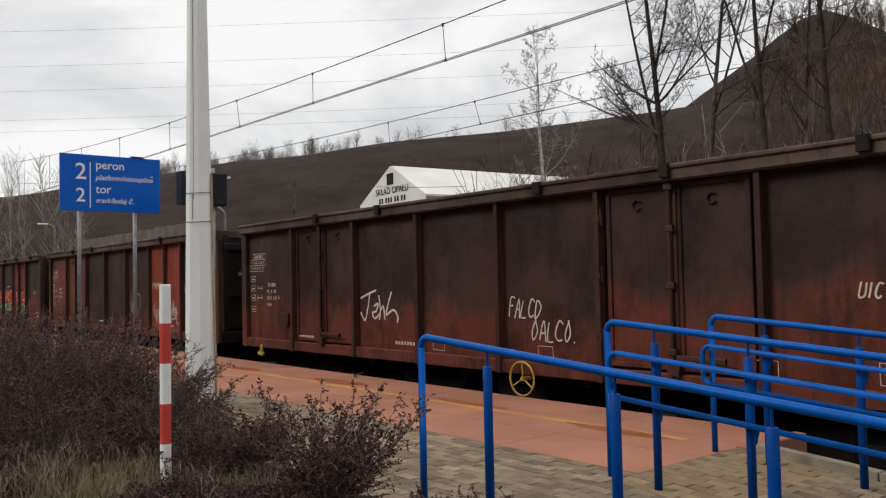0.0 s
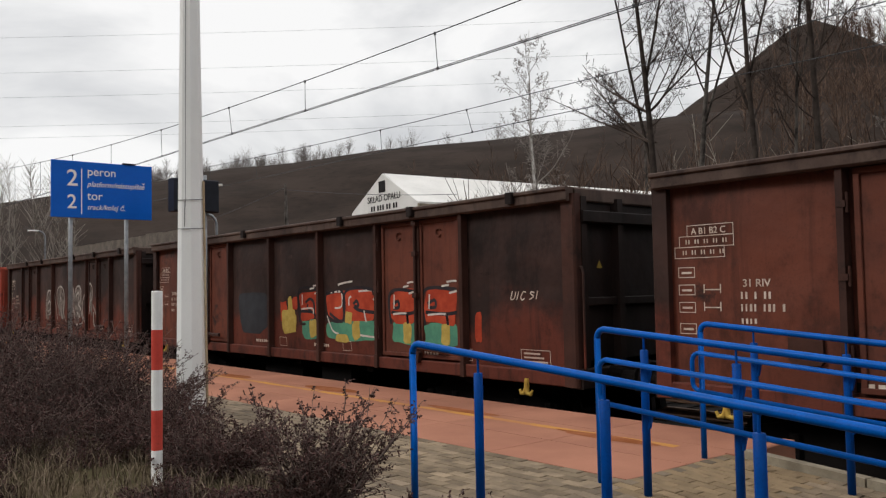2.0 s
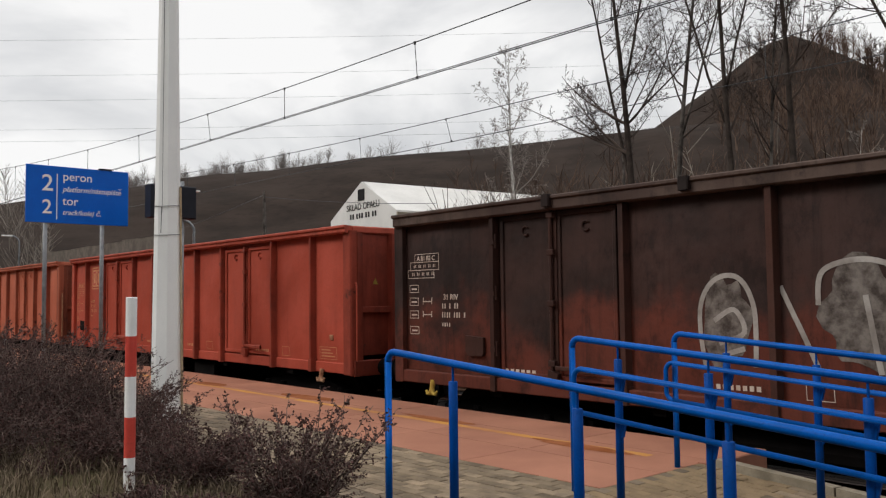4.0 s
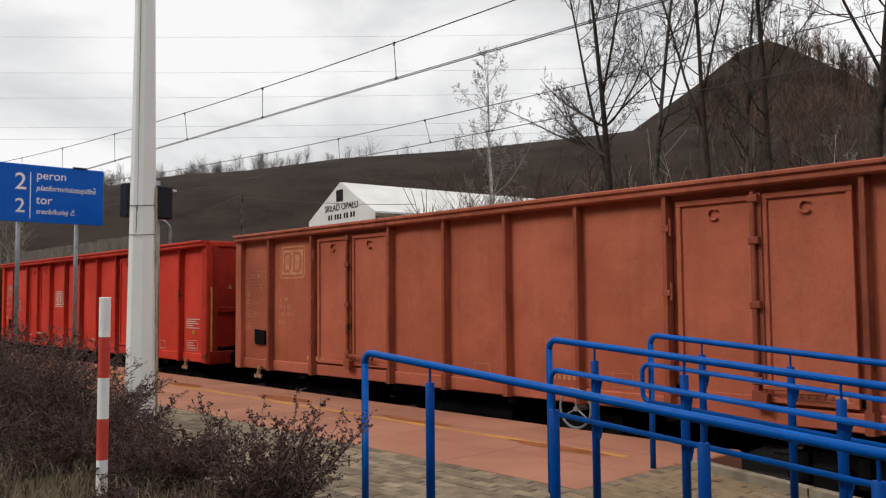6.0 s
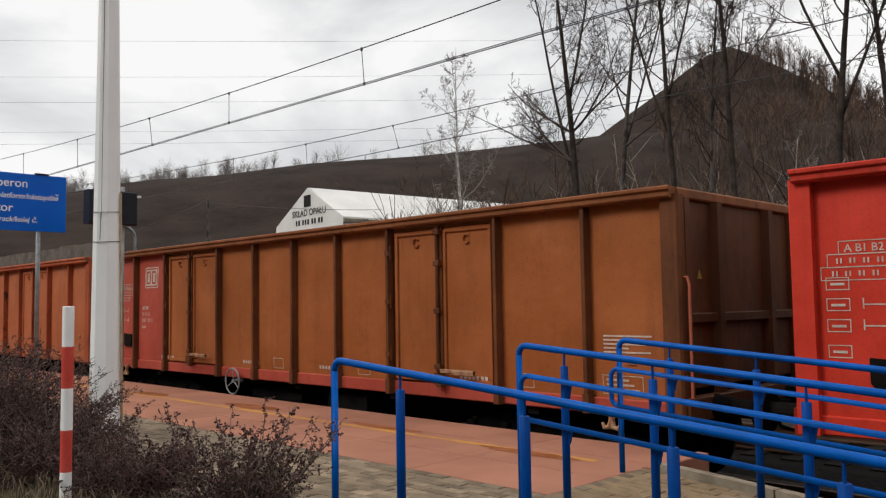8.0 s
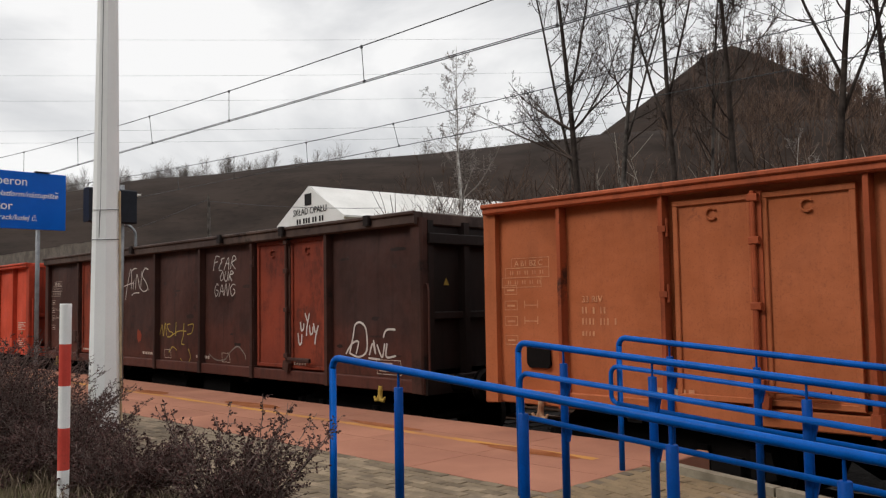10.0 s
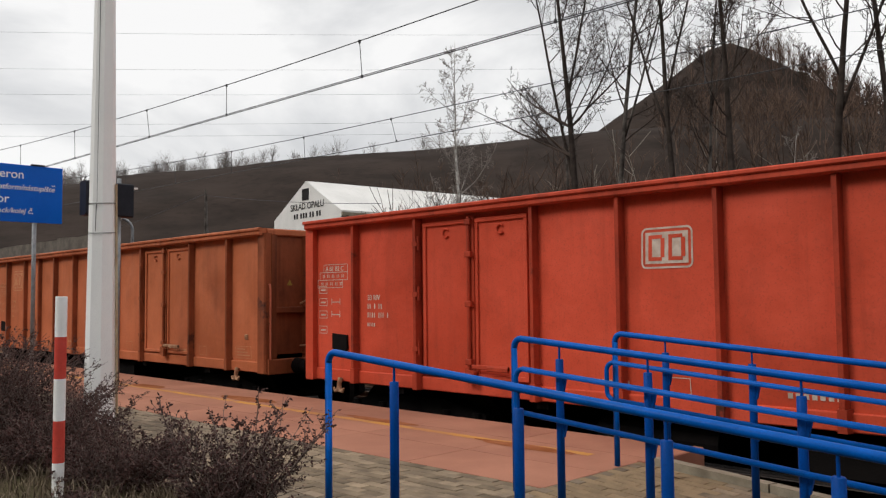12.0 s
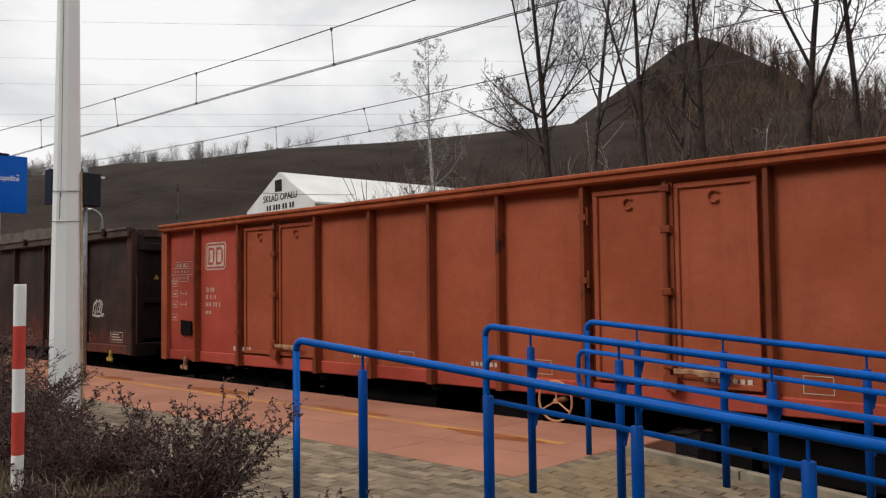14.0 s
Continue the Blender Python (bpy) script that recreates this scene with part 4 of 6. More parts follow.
def emblem_geo(kind, ex, ez, es):
    """A thin rounded frame round a filled plate."""
    g = Geo()
    w, h, t, r = 0.78 * es, 0.56 * es, 0.026 * es, 0.08 * es
    out, inn = [], []
    for cx, cz, a0 in ((w / 2 - r, h / 2 - r, 0), (-w / 2 + r, h / 2 - r, 90), (-w / 2 + r, -h / 2 + r, 180), (w / 2 - r, -h / 2 + r, 270)):
        for a in np.linspace(a0, a0 + 90, 5):
            c, q = math.cos(radians(a)), math.sin(radians(a))
            out.append((ex + cx + r * c, -SHEET, ez + cz + r * q))
            inn.append((ex + cx + (r - t) * c, -SHEET, ez + cz + (r - t) * q))
    def finer(ring):
        return [tuple(p[c] + (q[c] - p[c]) * k / 6 for c in range(3)) for p, q in zip(ring, ring[1:] + ring[:1]) for k in range(6)]
    out, inn = finer(out), finer(inn)
    n = len(out)
    g.add(out + inn, [(i, (i + 1) % n, n + (i + 1) % n, n + i) for i in range(n)])
    sheet(g, ex - 0.325 * es, ex + 0.325 * es, ez - 0.215 * es, ez + 0.215 * es, -SHEET, 6)
    return on_skin(g, kind, 0.004)


def emblem_block_geo(kind, cx, cz, es):
    """A block with a slot, its outer corners cut."""
    g = Geo()
    y = -SHEET
    for q in (-1, 1):
        sheet(g, cx - 0.12 * es, cx + 0.09 * es, *sorted((cz + q * 0.125 * es, cz + q * 0.175 * es)), y, 3)
    sheet(g, cx - 0.12 * es, cx - 0.065 * es, cz - 0.126 * es, cz + 0.126 * es, y, 4)
    sheet(g, cx + 0.07 * es, cx + 0.13 * es, cz - 0.13 * es, cz + 0.13 * es, y, 4)
    return on_skin(g, kind, 0.007)


def warning_geo():
    g = Geo()
    x = 0.012
    g.add([(x, -0.055, 0), (x, 0.055, 0), (x, 0, 0.1)], [(0, 1, 2)])
    return g


# simple stroke letters for the sprayed tags: strokes separated by blanks, points by commas
STROKES = {
    "A": "0/0,.45/1,.8/0 .1/.4,.75/.4", "I": ".3/0,.35/1", "N": "0/0,.1/1,.6/0,.75/1", "S": ".7/.9,.3/1,.1/.75,.6/.4,.5/.1,0/0",
    "F": ".1/0,.15/1,.8/1 .1/.55,.6/.6", "E": ".7/1,.1/.9,.5/.55,.1/.4,0/.05,.7/0", "R": "0/0,.1/1,.7/.8,.15/.5,.7/0", "O": ".4/1,0/.5,.3/0,.7/.4,.4/1",
    "U": "0/1,.05/.2,.4/0,.7/.3,.7/1", "G": ".7/.85,.3/1,0/.5,.3/0,.7/.2,.7/.5,.4/.5", "L": ".1/1,0/0,.7/.05", "D": "0/0,.1/1,.7/.6,.5/.1,0/0",
    "C": ".7/.9,.2/1,0/.4,.3/0,.7/.1", "K": ".1/0,.15/1 .8/1,.15/.45,.8/0", "B": "0/0,.1/1,.6/.8,.15/.5,.7/.25,0/0", "V": "0/1,.4/0,.8/1", "Z": "0/1,.8/1,0/0,.8/.05", "T": "0/1,.8/1 .4/1,.35/0",
    "Y": "0/1,.4/.5,.8/1 .4/.5,.3/0", "W": "0/1,.2/0,.4/.6,.6/0,.8/1", "M": "0/0,.15/1,.4/.4,.65/1,.8/0", ".": ".2/0,.25/.05",
}


def tag_geo(words, x, z, size, width, wob=0.085, seed=1, stretch=1.0):
    wob = wob * 0.35 if size > 0.6 else wob
    g = Geo()
    rnd = random.Random(seed)
    y = -SHEET - 0.007
    cx = x
    joined = []
    scrawl = seed in (8, 10, 11, 13, 36, 37, 38, 51)
    for ch in words:
        if ch == " ":
            cx += size * 0.5
            continue
        for stroke in STROKES[ch].split():
            if scrawl:
                # one hand-drawn line runs on from letter to letter
                lift = rnd.uniform(-0.1, 0.18)
                joined += [(cx + size * stretch * (float(p.split("/")[0]) + 0.3 * float(p.split("/")[1]) + rnd.uniform(-0.13, 0.13)),
                            z + size * (float(p.split("/")[1]) * rnd.uniform(0.8, 1.15) + lift)) for p in stroke.split(",")]
                continue
            pts = [tuple(float(v) for v in p.split("/")) for p in stroke.split(",")]
            pts = [(cx + size * stretch * (a + 0.28 * b + rnd.uniform(-wob, wob)), z + size * (b + rnd.uniform(-wob, wob))) for a, b in pts]
            fine = []
            for i in range(len(pts) - 1):
                p0, p1 = np.array(pts[max(i - 1, 0)]), np.array(pts[i])
                p2, p3 = np.array(pts[i + 1]), np.array(pts[min(i + 2, len(pts) - 1)])
                for t in (0, 0.2, 0.4, 0.6, 0.8):
                    fine.append(0.5 * (2 * p1 + (p2 - p0) * t + (2 * p0 - 5 * p1 + 4 * p2 - p3) * t * t + (3 * p1 - p0 - 3 * p2 + p3) * t ** 3))
            fine.append(np.array(pts[-1]))
            g.ribbon(fine, width, y - 0.0004 * rnd.random())
        cx += size * stretch * (0.86 if scrawl else 0.98)
    if scrawl:
        # tail that swings back below the word
        if seed % 2:
            joined += [(cx + 0.15 * size, z - 0.05 * size), (x + 0.5 * (cx - x), z - 0.28 * size), (x, z - 0.12 * size), (cx, z - 0.2 * size)]
        for first in range(0, len(joined) - 1, 9):
            run = [np.array(p) for p in joined[first:first + 10]]
            if len(run) < 2:
                continue
            fine = []
            for i in range(len(run) - 1):
                p0, p1, p2, p3 = run[max(i - 1, 0)], run[i], run[i + 1], run[min(i + 2, len(run) - 1)]
                for t in (0, 0.17, 0.33, 0.5, 0.67, 0.83):
                    fine.append(0.5 * (2 * p1 + (p2 - p0) * t + (2 * p0 - 5 * p1 + 4 * p2 - p3) * t * t + (3 * p1 - p0 - 3 * p2 + p3) * t ** 3))
            fine.append(run[-1])
            g.ribbon(fine, width * (0.7 + 0.3 * rnd.random()), y - 0.0004 * rnd.random())
    return g


def blob_geo(cx, cz, w, h, seed, layer, power=0.9):
    """A ragged patch in rings; a low power makes it squarer."""
    g = Geo()
    y = -SHEET - 0.004 - 0.0015 * layer
    n, rings = 32, 5
    vs = [(cx, y, cz)]
    for k in range(1, rings + 1):
        for i in range(n):
            a = 2 * math.pi * i / n
            q = (1 + 0.5 * power * noise.noise((math.cos(a) * 1.6 + seed, math.sin(a) * 1.6, seed * 2.0))) * k / rings
            sx = math.copysign(abs(math.cos(a)) ** power, math.cos(a))
            sz = math.copysign(abs(math.sin(a)) ** power, math.sin(a))
            vs.append((cx + w / 2 * q * sx, y, cz + h / 2 * q * sz))
    fs = [(0, 1 + i, 1 + (i + 1) % n) for i in range(n)]
    fs += [(1 + k * n + i, 1 + k * n + (i + 1) % n, 1 + (k + 1) * n + (i + 1) % n, 1 + (k + 1) * n + i) for k in range(rings - 1) for i in range(n)]
    return g.add(vs, fs)


def smooth_run(pts, steps=6):
    run = [np.array(p, float) for p in pts]
    fine = []
    for i in range(len(run) - 1):
        p0, p1, p2, p3 = run[max(i - 1, 0)], run[i], run[i + 1], run[min(i + 2, len(run) - 1)]
        for k in range(steps):
            t = k / steps
            fine.append(0.5 * (2 * p1 + (p2 - p0) * t + (2 * p0 - 5 * p1 + 4 * p2 - p3) * t * t + (3 * p1 - p0 - 3 * p2 + p3) * t ** 3))
    return fine + [run[-1]]


def scrawl_geo(strokes, box, width):
    """Free strokes, hundredths of a box (x0, x1, z0, z1): points by commas, strokes by blanks."""
    g = Geo()
    x0, x1, z0, z1 = box
    for k, stroke in enumerate(strokes.split()):
        pts = [tuple(float(v) / 100 for v in p.split("/")) for p in stroke.split(",")]
        g.ribbon(smooth_run([(x0 + (x1 - x0) * u, z0 + (z1 - z0) * v) for u, v in pts]), width, -SHEET - 0.004 - 0.0004 * (k % 5))
    return g


def wagon(spec):
    global TOP
    kind = spec["kind"]
    TOP = TOPS[kind]
    paint, doors = spec["paint"], spec.get("doors", (spec["paint"], spec["paint"]))
    t = thing("gondola_wagon", spec["label"], "goods wagon", "wagons of the goods train")
    fl = Matrix.Rotation(math.pi, 4, "Z")
    ribs = RIBS[kind]
    spans = [-BODY + 0.02] + list(ribs) + [BODY - 0.02]
    for flip in (Matrix.Identity(4), fl):
        for a, b in zip(spans, spans[1:]):
            if (round(a, 2), round(b, 2)) in [(round(p, 2), round(q, 2)) for p, q in DOORS[kind]]:
                continue
            near = flip is not fl
            m = paint
            if near and spec.get("first") is not None and b <= spec.get("first_to", -4.0):
                m = spec["first"]
            if near and spec.get("last") is not None and a >= 4.5:
                m = spec["last"]
            coated("side_panel", ("side_panel", kind, round(a, 2)), lambda: panel_geo(kind, a, b), m, t, flip @ pose(a, 0, 0), smooth=True)
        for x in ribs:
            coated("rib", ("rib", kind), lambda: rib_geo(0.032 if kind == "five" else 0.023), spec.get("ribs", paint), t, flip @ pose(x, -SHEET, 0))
        for di, (a, b) in enumerate(DOORS[kind]):
            m = doors[di]
            mid = (a + b) / 2
            w = (b - a) / 2 - 0.1
            plain = (di == 0 and spec.get("plain_rear")) or (di == 1 and spec.get("plain_front"))
            coated("side_panel", ("door_back", kind, bool(plain)), lambda: Geo().box(0, b - a, -SHEET - 0.022 if plain else -SHEET + 0.02, -SHEET + 0.05, LOW + 0.16, TOP - 0.05), m, t, flip @ pose(a, 0, 0))
            if plain:
                coated("rib", ("rib", kind), lambda: rib_geo(0.032 if kind == "five" else 0.023), spec.get("ribs", paint), t, flip @ pose(mid, -SHEET, 0))
                continue
            for xx in (a + 0.08, mid + 0.02):
                d = coated("door", ("door", kind), lambda: door_geo(w, kind), m, t, flip @ pose(xx, -SHEET + 0.015, LOW + 0.2))
                coated("lifting_ring", ("lifting_ring",), ring_geo, m, d, pose(w / 2, 0, 1.78))
            coated("lock_bar", ("lock_bar",), lock_bar_geo, spec.get("ribs", m), t, flip @ pose(mid, -SHEET, LOW + 0.02))
            coated("lock_lever", ("lock_lever",), lock_lever_geo, M_LEVER if spec.get("yellow_lever") else spec.get("ribs", m), t, flip @ pose(mid, -SHEET, LOW + 0.1), "worn metal locking lever")
            for hz in (0.47, 1.17, 1.82):
                coated("hinge", ("hinge",), hinge_geo, spec.get("ribs", m), t, flip @ pose(a, -SHEET, LOW + hz))
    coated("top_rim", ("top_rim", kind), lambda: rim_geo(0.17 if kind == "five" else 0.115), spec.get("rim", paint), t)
    if kind == "five":
        for x in (-3.55, -1.7, 1.7, 3.55, 5.6):
            coated("rim_bracket", ("rim_bracket",), lambda: Geo().box(-0.06, 0.06, -1.6, -1.5, TOP - 0.13, TOP + 0.012, 0.012), SOOT_SHADE_END, t, pose(x, 0, 0))
    coated("sill", ("sill",), lambda: sill_geo(1.468 if kind == "five" else 1.418), spec.get("sill", paint), t)
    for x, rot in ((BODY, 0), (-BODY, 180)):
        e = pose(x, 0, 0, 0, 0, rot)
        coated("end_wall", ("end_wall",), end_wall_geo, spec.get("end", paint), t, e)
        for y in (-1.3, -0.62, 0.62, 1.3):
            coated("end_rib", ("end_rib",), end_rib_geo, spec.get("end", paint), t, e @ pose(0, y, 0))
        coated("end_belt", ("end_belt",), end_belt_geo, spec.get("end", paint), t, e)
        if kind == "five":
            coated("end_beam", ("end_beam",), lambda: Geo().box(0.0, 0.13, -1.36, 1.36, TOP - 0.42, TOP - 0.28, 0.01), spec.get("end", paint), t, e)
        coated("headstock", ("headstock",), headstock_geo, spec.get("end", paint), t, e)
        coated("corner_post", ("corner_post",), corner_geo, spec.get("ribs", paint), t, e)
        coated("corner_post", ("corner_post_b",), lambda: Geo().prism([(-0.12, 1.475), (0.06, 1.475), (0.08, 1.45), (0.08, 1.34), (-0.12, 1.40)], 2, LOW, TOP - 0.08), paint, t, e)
        if spec.get("end_handle"):
            coated("end_handle", ("end_handle",), end_handle_geo, M_LEVER, t, e, "pale bent shunter's handle")
        coated("grab_rail", ("grab_rail",), grab_geo, spec.get("grab", paint), t, e)
        coated("warning_plate", ("warning_plate",), warning_geo, M_WARN, t, e @ pose(0.0, -0.95, 2.35), "yellow triangular warning plate")
        for y in (-0.875, 0.875):
            coated("buffer", ("buffer",), buffer_geo, M_UNDER, t, e @ pose(0.1, y, 1.05), smooth=False)
        coated("coupler", ("coupler",), coupler_geo, M_UNDER, t, e @ pose(0.1, 0, 1.02))
    for x in (-BODY + 0.75, BODY - 0.75):
        coated("tow_hook", ("tow_hook",), hook_geo, M_HOOK if kind == "five" else M_LEVER, t, pose(x, -1.43, LOW - 0.04), "painted rope hook")
    if spec.get("handwheel") is not None:
        coated("handwheel", ("handwheel",), handwheel_geo, spec.get("wheel_paint", M_HOOK), t, pose(spec["handwheel"], -1.45, LOW - 0.04), "spoked brake handwheel")
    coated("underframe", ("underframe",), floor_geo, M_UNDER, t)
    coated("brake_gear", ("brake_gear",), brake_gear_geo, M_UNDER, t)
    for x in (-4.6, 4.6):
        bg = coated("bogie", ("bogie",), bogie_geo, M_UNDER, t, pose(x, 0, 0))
        for dx in (-0.9, 0.9):
            coated("wheelset", ("wheelset",), wheelset_geo, M_WHEEL, bg, pose(dx, 0, 0.46))
    if spec.get("marks", True):
        coated("stencil_marking", ("stencil_marking", kind, bool(spec.get("note"))), lambda: marks_geo(kind, spec.get("note")), spec.get("mark_paint", M_MARK), t, None, "white stencilled bars and boxes")["kind"] = "stuff"
        upright = Matrix(((1, 0, 0, 0), (0, 0, -1, 0), (0, 1, 0, 0), (0, 0, 0, 1)))
        words = (("31 RIV", 0.105, 0.74, 2.1), ("A B1 B2 C", 0.095, 0.17, 2.645)) if kind == "five" else (("33 RIV", 0.1, 1.1, 2.1), ("A B1 B2 C", 0.095, 0.17, 2.525))
        for text, size, tx, tz in words:
            ob = lettering("stencil_lettering", text, size, Matrix.Identity(4), spec.get("mark_paint", M_MARK), t)
            at = Matrix.Translation((-BODY + 0.2 + tx, -SHEET - 0.004, tz)) @ upright
            for v in ob.data.vertices:
                p = at @ v.co
                v.co = (p.x, p.y - skin(kind, p.x, p.z), p.z)
            ob["kind"] = "stuff"
    if spec.get("hatch", True):
        xh = -BODY + (1.35 if kind == "five" else 0.5)
        coated("label_holder", ("label_holder",), lambda: Geo().prism([(0, 0.26), (0.33, 0.24), (0.33, 0.04), (0.3, 0.0), (0.04, 0.0), (0, 0.05)], 1, -0.05, 0.0), M_UNDER if kind == "eight" else DARK_RIB, t, pose(xh + 0.04, -SHEET - 0.004, LOW + 0.42), "dark label holder plate")
    if kind == "eight":
        coated("data_plate", ("data_plate",), lambda: Geo().box(0, 0.09, -0.05, 0.0, 0, 0.085, 0.006), M_HOOK if spec.get("grab") is M_HOOK else M_LEVER, t, pose(5.93, -SHEET, 1.47), "small yellowish data plate")
    if spec.get("emblem"):
        ex, ez, es = spec["emblem"]
        em = part("emblem", emblem_geo(kind, ex, ez, es), spec.get("mark_paint", M_MARK), t, "pale framed plate emblem")
        for bx in (-0.155, 0.155):
            part("emblem_block", emblem_block_geo(kind, ex + bx * es, ez, es), spec.get("first") or paint, em)
    for words, x, z, size, width, m, seed in spec.get("tags", ()):
        ob = part("sprayed_tag", on_skin(tag_geo(words, x, z, size, width, seed=seed, stretch=spec.get("tag_stretch", 0.56)), kind), m, t, "sprayed scrawl")
        ob["kind"] = "stuff"
    for strokes, box, width, m in spec.get("scrawls", ()):
        ob = part("sprayed_scrawl", on_skin(scrawl_geo(strokes, box, width), kind, 0.005), m, t, "sprayed hand-drawn scrawl")
        ob["kind"] = "stuff"
    # short dark scrapes where loads and grabs have hit the sheet
    rs = random.Random(spec.get("scrapes", 0) * 7 + len(spec["label"]))
    for _ in range(spec.get("scrapes", 0)):
        sx = rs.uniform(-2.4, 6.2)
        if any(abs(sx - r) < 0.22 for r in ribs) or any(a < sx < b for a, b in DOORS[kind]):
            continue
        part("scrape", on_skin(blob_geo(sx, rs.uniform(1.3, 2.9), rs.uniform(0.06, 0.3), rs.uniform(0.025, 0.07), rs.uniform(0, 50), 0), kind, 0.003), D[4], t, "dark scraped patch of bare steel")
    for cx, cz, w, h, m, seed, layer in spec.get("blobs", ()):
        part("sprayed_patch", on_skin(blob_geo(cx, cz, w, h, seed, layer, spec.get("blocky", 0.9)), kind, 0.003), m, t, "sprayed colour patch")
    return t


DARK = srgb(43, 31, 28)
DARK2 = srgb(64, 44, 39)
ORANGE_OLD = srgb(95, 48, 37)
BRIGHT = srgb(134, 59, 39)


def dark_paint(i, low_amount=0.5, low=ORANGE_OLD):
    return wagon_paint("dark_brown_wagon_paint", DARK, DARK2, srgb(40, 28, 25), 0.35, low, low_amount, i, 0.65)


def plain_paint(name, c, i, rust=0.25, rc=RUST):
    return wagon_paint(name, c, tuple(v * 1.2 + 0.01 for v in c), rc, rust, seed=i, grime_amount=0.14)


OLD_ORANGE_PAINT = wagon_paint("old_orange_wagon_paint", BRIGHT, srgb(118, 52, 37), srgb(60, 40, 34), 0.45, seed=2.5, grime_amount=0.55)
RED_BROWN = wagon_paint("red_brown_wagon_paint", srgb(86, 48, 38), srgb(104, 57, 43), srgb(45, 32, 29), 0.5, seed=4.2, grime_amount=0.5)
D = [dark_paint(i, a) for i, a in enumerate((0.8, 0.55, 0.6, 0.85, 0.3, 0.5))]
P_SALMON_RED = plain_paint("salmon_red_wagon_paint", srgb(158, 66, 48), 11, 0.2)
P_SALMON = plain_paint("faded_salmon_wagon_paint", srgb(168, 90, 66), 12, 0.25)
P_RED = plain_paint("bright_red_wagon_paint", srgb(190, 50, 32), 13, 0.08)
P_OCHRE = plain_paint("ochre_brown_wagon_paint", srgb(150, 84, 40), 14, 0.2)
P_ORANGE = plain_paint("light_orange_wagon_paint", srgb(162, 89, 52), 15, 0.2)
P_ORANGE_RED = plain_paint("orange_red_wagon_paint", srgb(190, 71, 46), 16, 0.15)
P_TAN = plain_paint("orange_tan_wagon_paint", srgb(176, 98, 62), 17, 0.2)
P_RUSTY = plain_paint("rusty_orange_wagon_paint", srgb(150, 74, 46), 18, 0.25)
P_REDDISH = plain_paint("sun_faded_red_paint", srgb(160, 66, 50), 19, 0.2)
M_MARK_FADED = surface("faded_stencil_paint", srgb(202, 148, 110), srgb(184, 122, 92), 9, 60, 0.7, 0.0)

# free strokes of the sprayed scrawls, in hundredths of their boxes
TAG_A = "0/75,22/88,45/100 28/95,22/50,12/5,0/30 38/50,50/58,44/35,34/30,40/12,56/30 52/85,56/40,52/8 56/35,64/50,68/10 84/95,76/55,72/25,90/40,100/20,98/2"
TAG_B = "12/60,20/38,26/65,28/90,32/98 20/40,32/20,40/62,44/22,52/10,58/5 52/28,66/80,82/92,96/85,100/55,90/25,80/14 60/5,70/22,82/18,86/2 2/10,14/6,24/0"
TAG_C = "0/10,6/85,20/70,18/90 22/60,30/40,34/70,24/75 36/85,46/85,36/25,50/20 56/60,66/65,62/85,54/60,64/15 72/10,72/70,86/80,98/40 20/20,28/45"
TAG_D = "0/55,20/75,45/100 12/85,22/30 22/45,30/60,26/25,38/35 42/70,44/10,56/60 58/65,52/20,66/15,68/55 66/30,80/60,76/15,90/35 82/70,98/40 98/68,82/45 88/75,92/35 45/5,60/0"
TAG_E = "10/98,18/40,26/20,36/60 2/60,14/45,22/42 40/60,42/30 50/95,48/40,60/90,58/30 62/60,72/35,74/65 78/72,72/30,88/50,98/38 82/70,86/20,94/0,70/25,40/18,12/30,4/10,20/0,40/20"
TAG_F = "0/92,12/55,22/22 14/30,18/70,22/98,28/90,20/55 36/78,28/45,32/28,42/55,36/78 46/75,58/88,50/55,44/28,60/38 56/62,78/82,96/98 76/80,72/50,70/30 92/95,80/70,94/52,100/30,84/36 78/28,80/30 6/34,8/36"
TAG_G = "4/80,20/98,40/92,52/70,30/66 10/70,18/40,26/12 22/46,36/40,34/8 44/40,52/10,58/34 62/70,76/62,72/30,60/12 82/55,90/20,100/52"
TAG_H = "2/90,6/10,22/20,30/55,10/55,34/80,40/62 46/10,50/62 50/85,52/90 60/62,62/12,84/10,80/78 70/50,98/58 0/4,40/6,98/0"
TAG_I = "8/2,20/55,32/98,36/60,34/34 0/44,24/50,46/54 46/62,42/34 34/90,46/98,56/98 52/34,58/80,70/34,76/90 98/92,86/96,78/74,92/52,96/32,82/26,70/36 36/16,50/22,66/22 100/30,101/32"
TAG_J = "0/58,8/78,12/55,18/82,22/56 34/80,24/78,30/66,42/62,34/54,24/54 50/56,52/84 36/56,60/66,80/66 74/82,72/58,66/42,74/40 84/78,98/80,94/64,82/60 28/22,40/34,52/28 60/12,74/0,88/14,84/32"
TAG_K = "14/72,18/46,28/52,30/68 36/98,46/74 56/98,44/56,42/30 56/62,60/36,70/40,72/58 74/68,82/40 96/62,84/30,80/6 2/38,8/4,18/10,20/34"
TAG_L = "10/10,18/58,22/92,34/100,46/80,46/24,30/4,12/12 2/10,16/40,30/46,24/12 50/10,58/42,62/14,60/52 66/40,74/6,80/44 78/60,84/80,100/82 84/44,82/8,100/12 48/2,70/0"
TAG_M = "12/5,24/70,40/100,56/72,30/62 0/20,34/50 38/48,44/20,30/10 46/36,62/44,56/12,82/10 60/30,94/40,40/0"
TAG_N = "0/40,20/4,45/10,62/60,82/96,98/50,100/20"
LINES_A = "0/0,2/100,98/100 30/60,50/72,66/60,66/30,40/44,40/56 2/34,66/30,70/6"
LINES_B = "0/90,36/92,36/8,8/30 40/4,42/98,98/94,96/20 56/58,62/68,66/54,58/50,70/40,98/34 4/20,20/6,36/8"
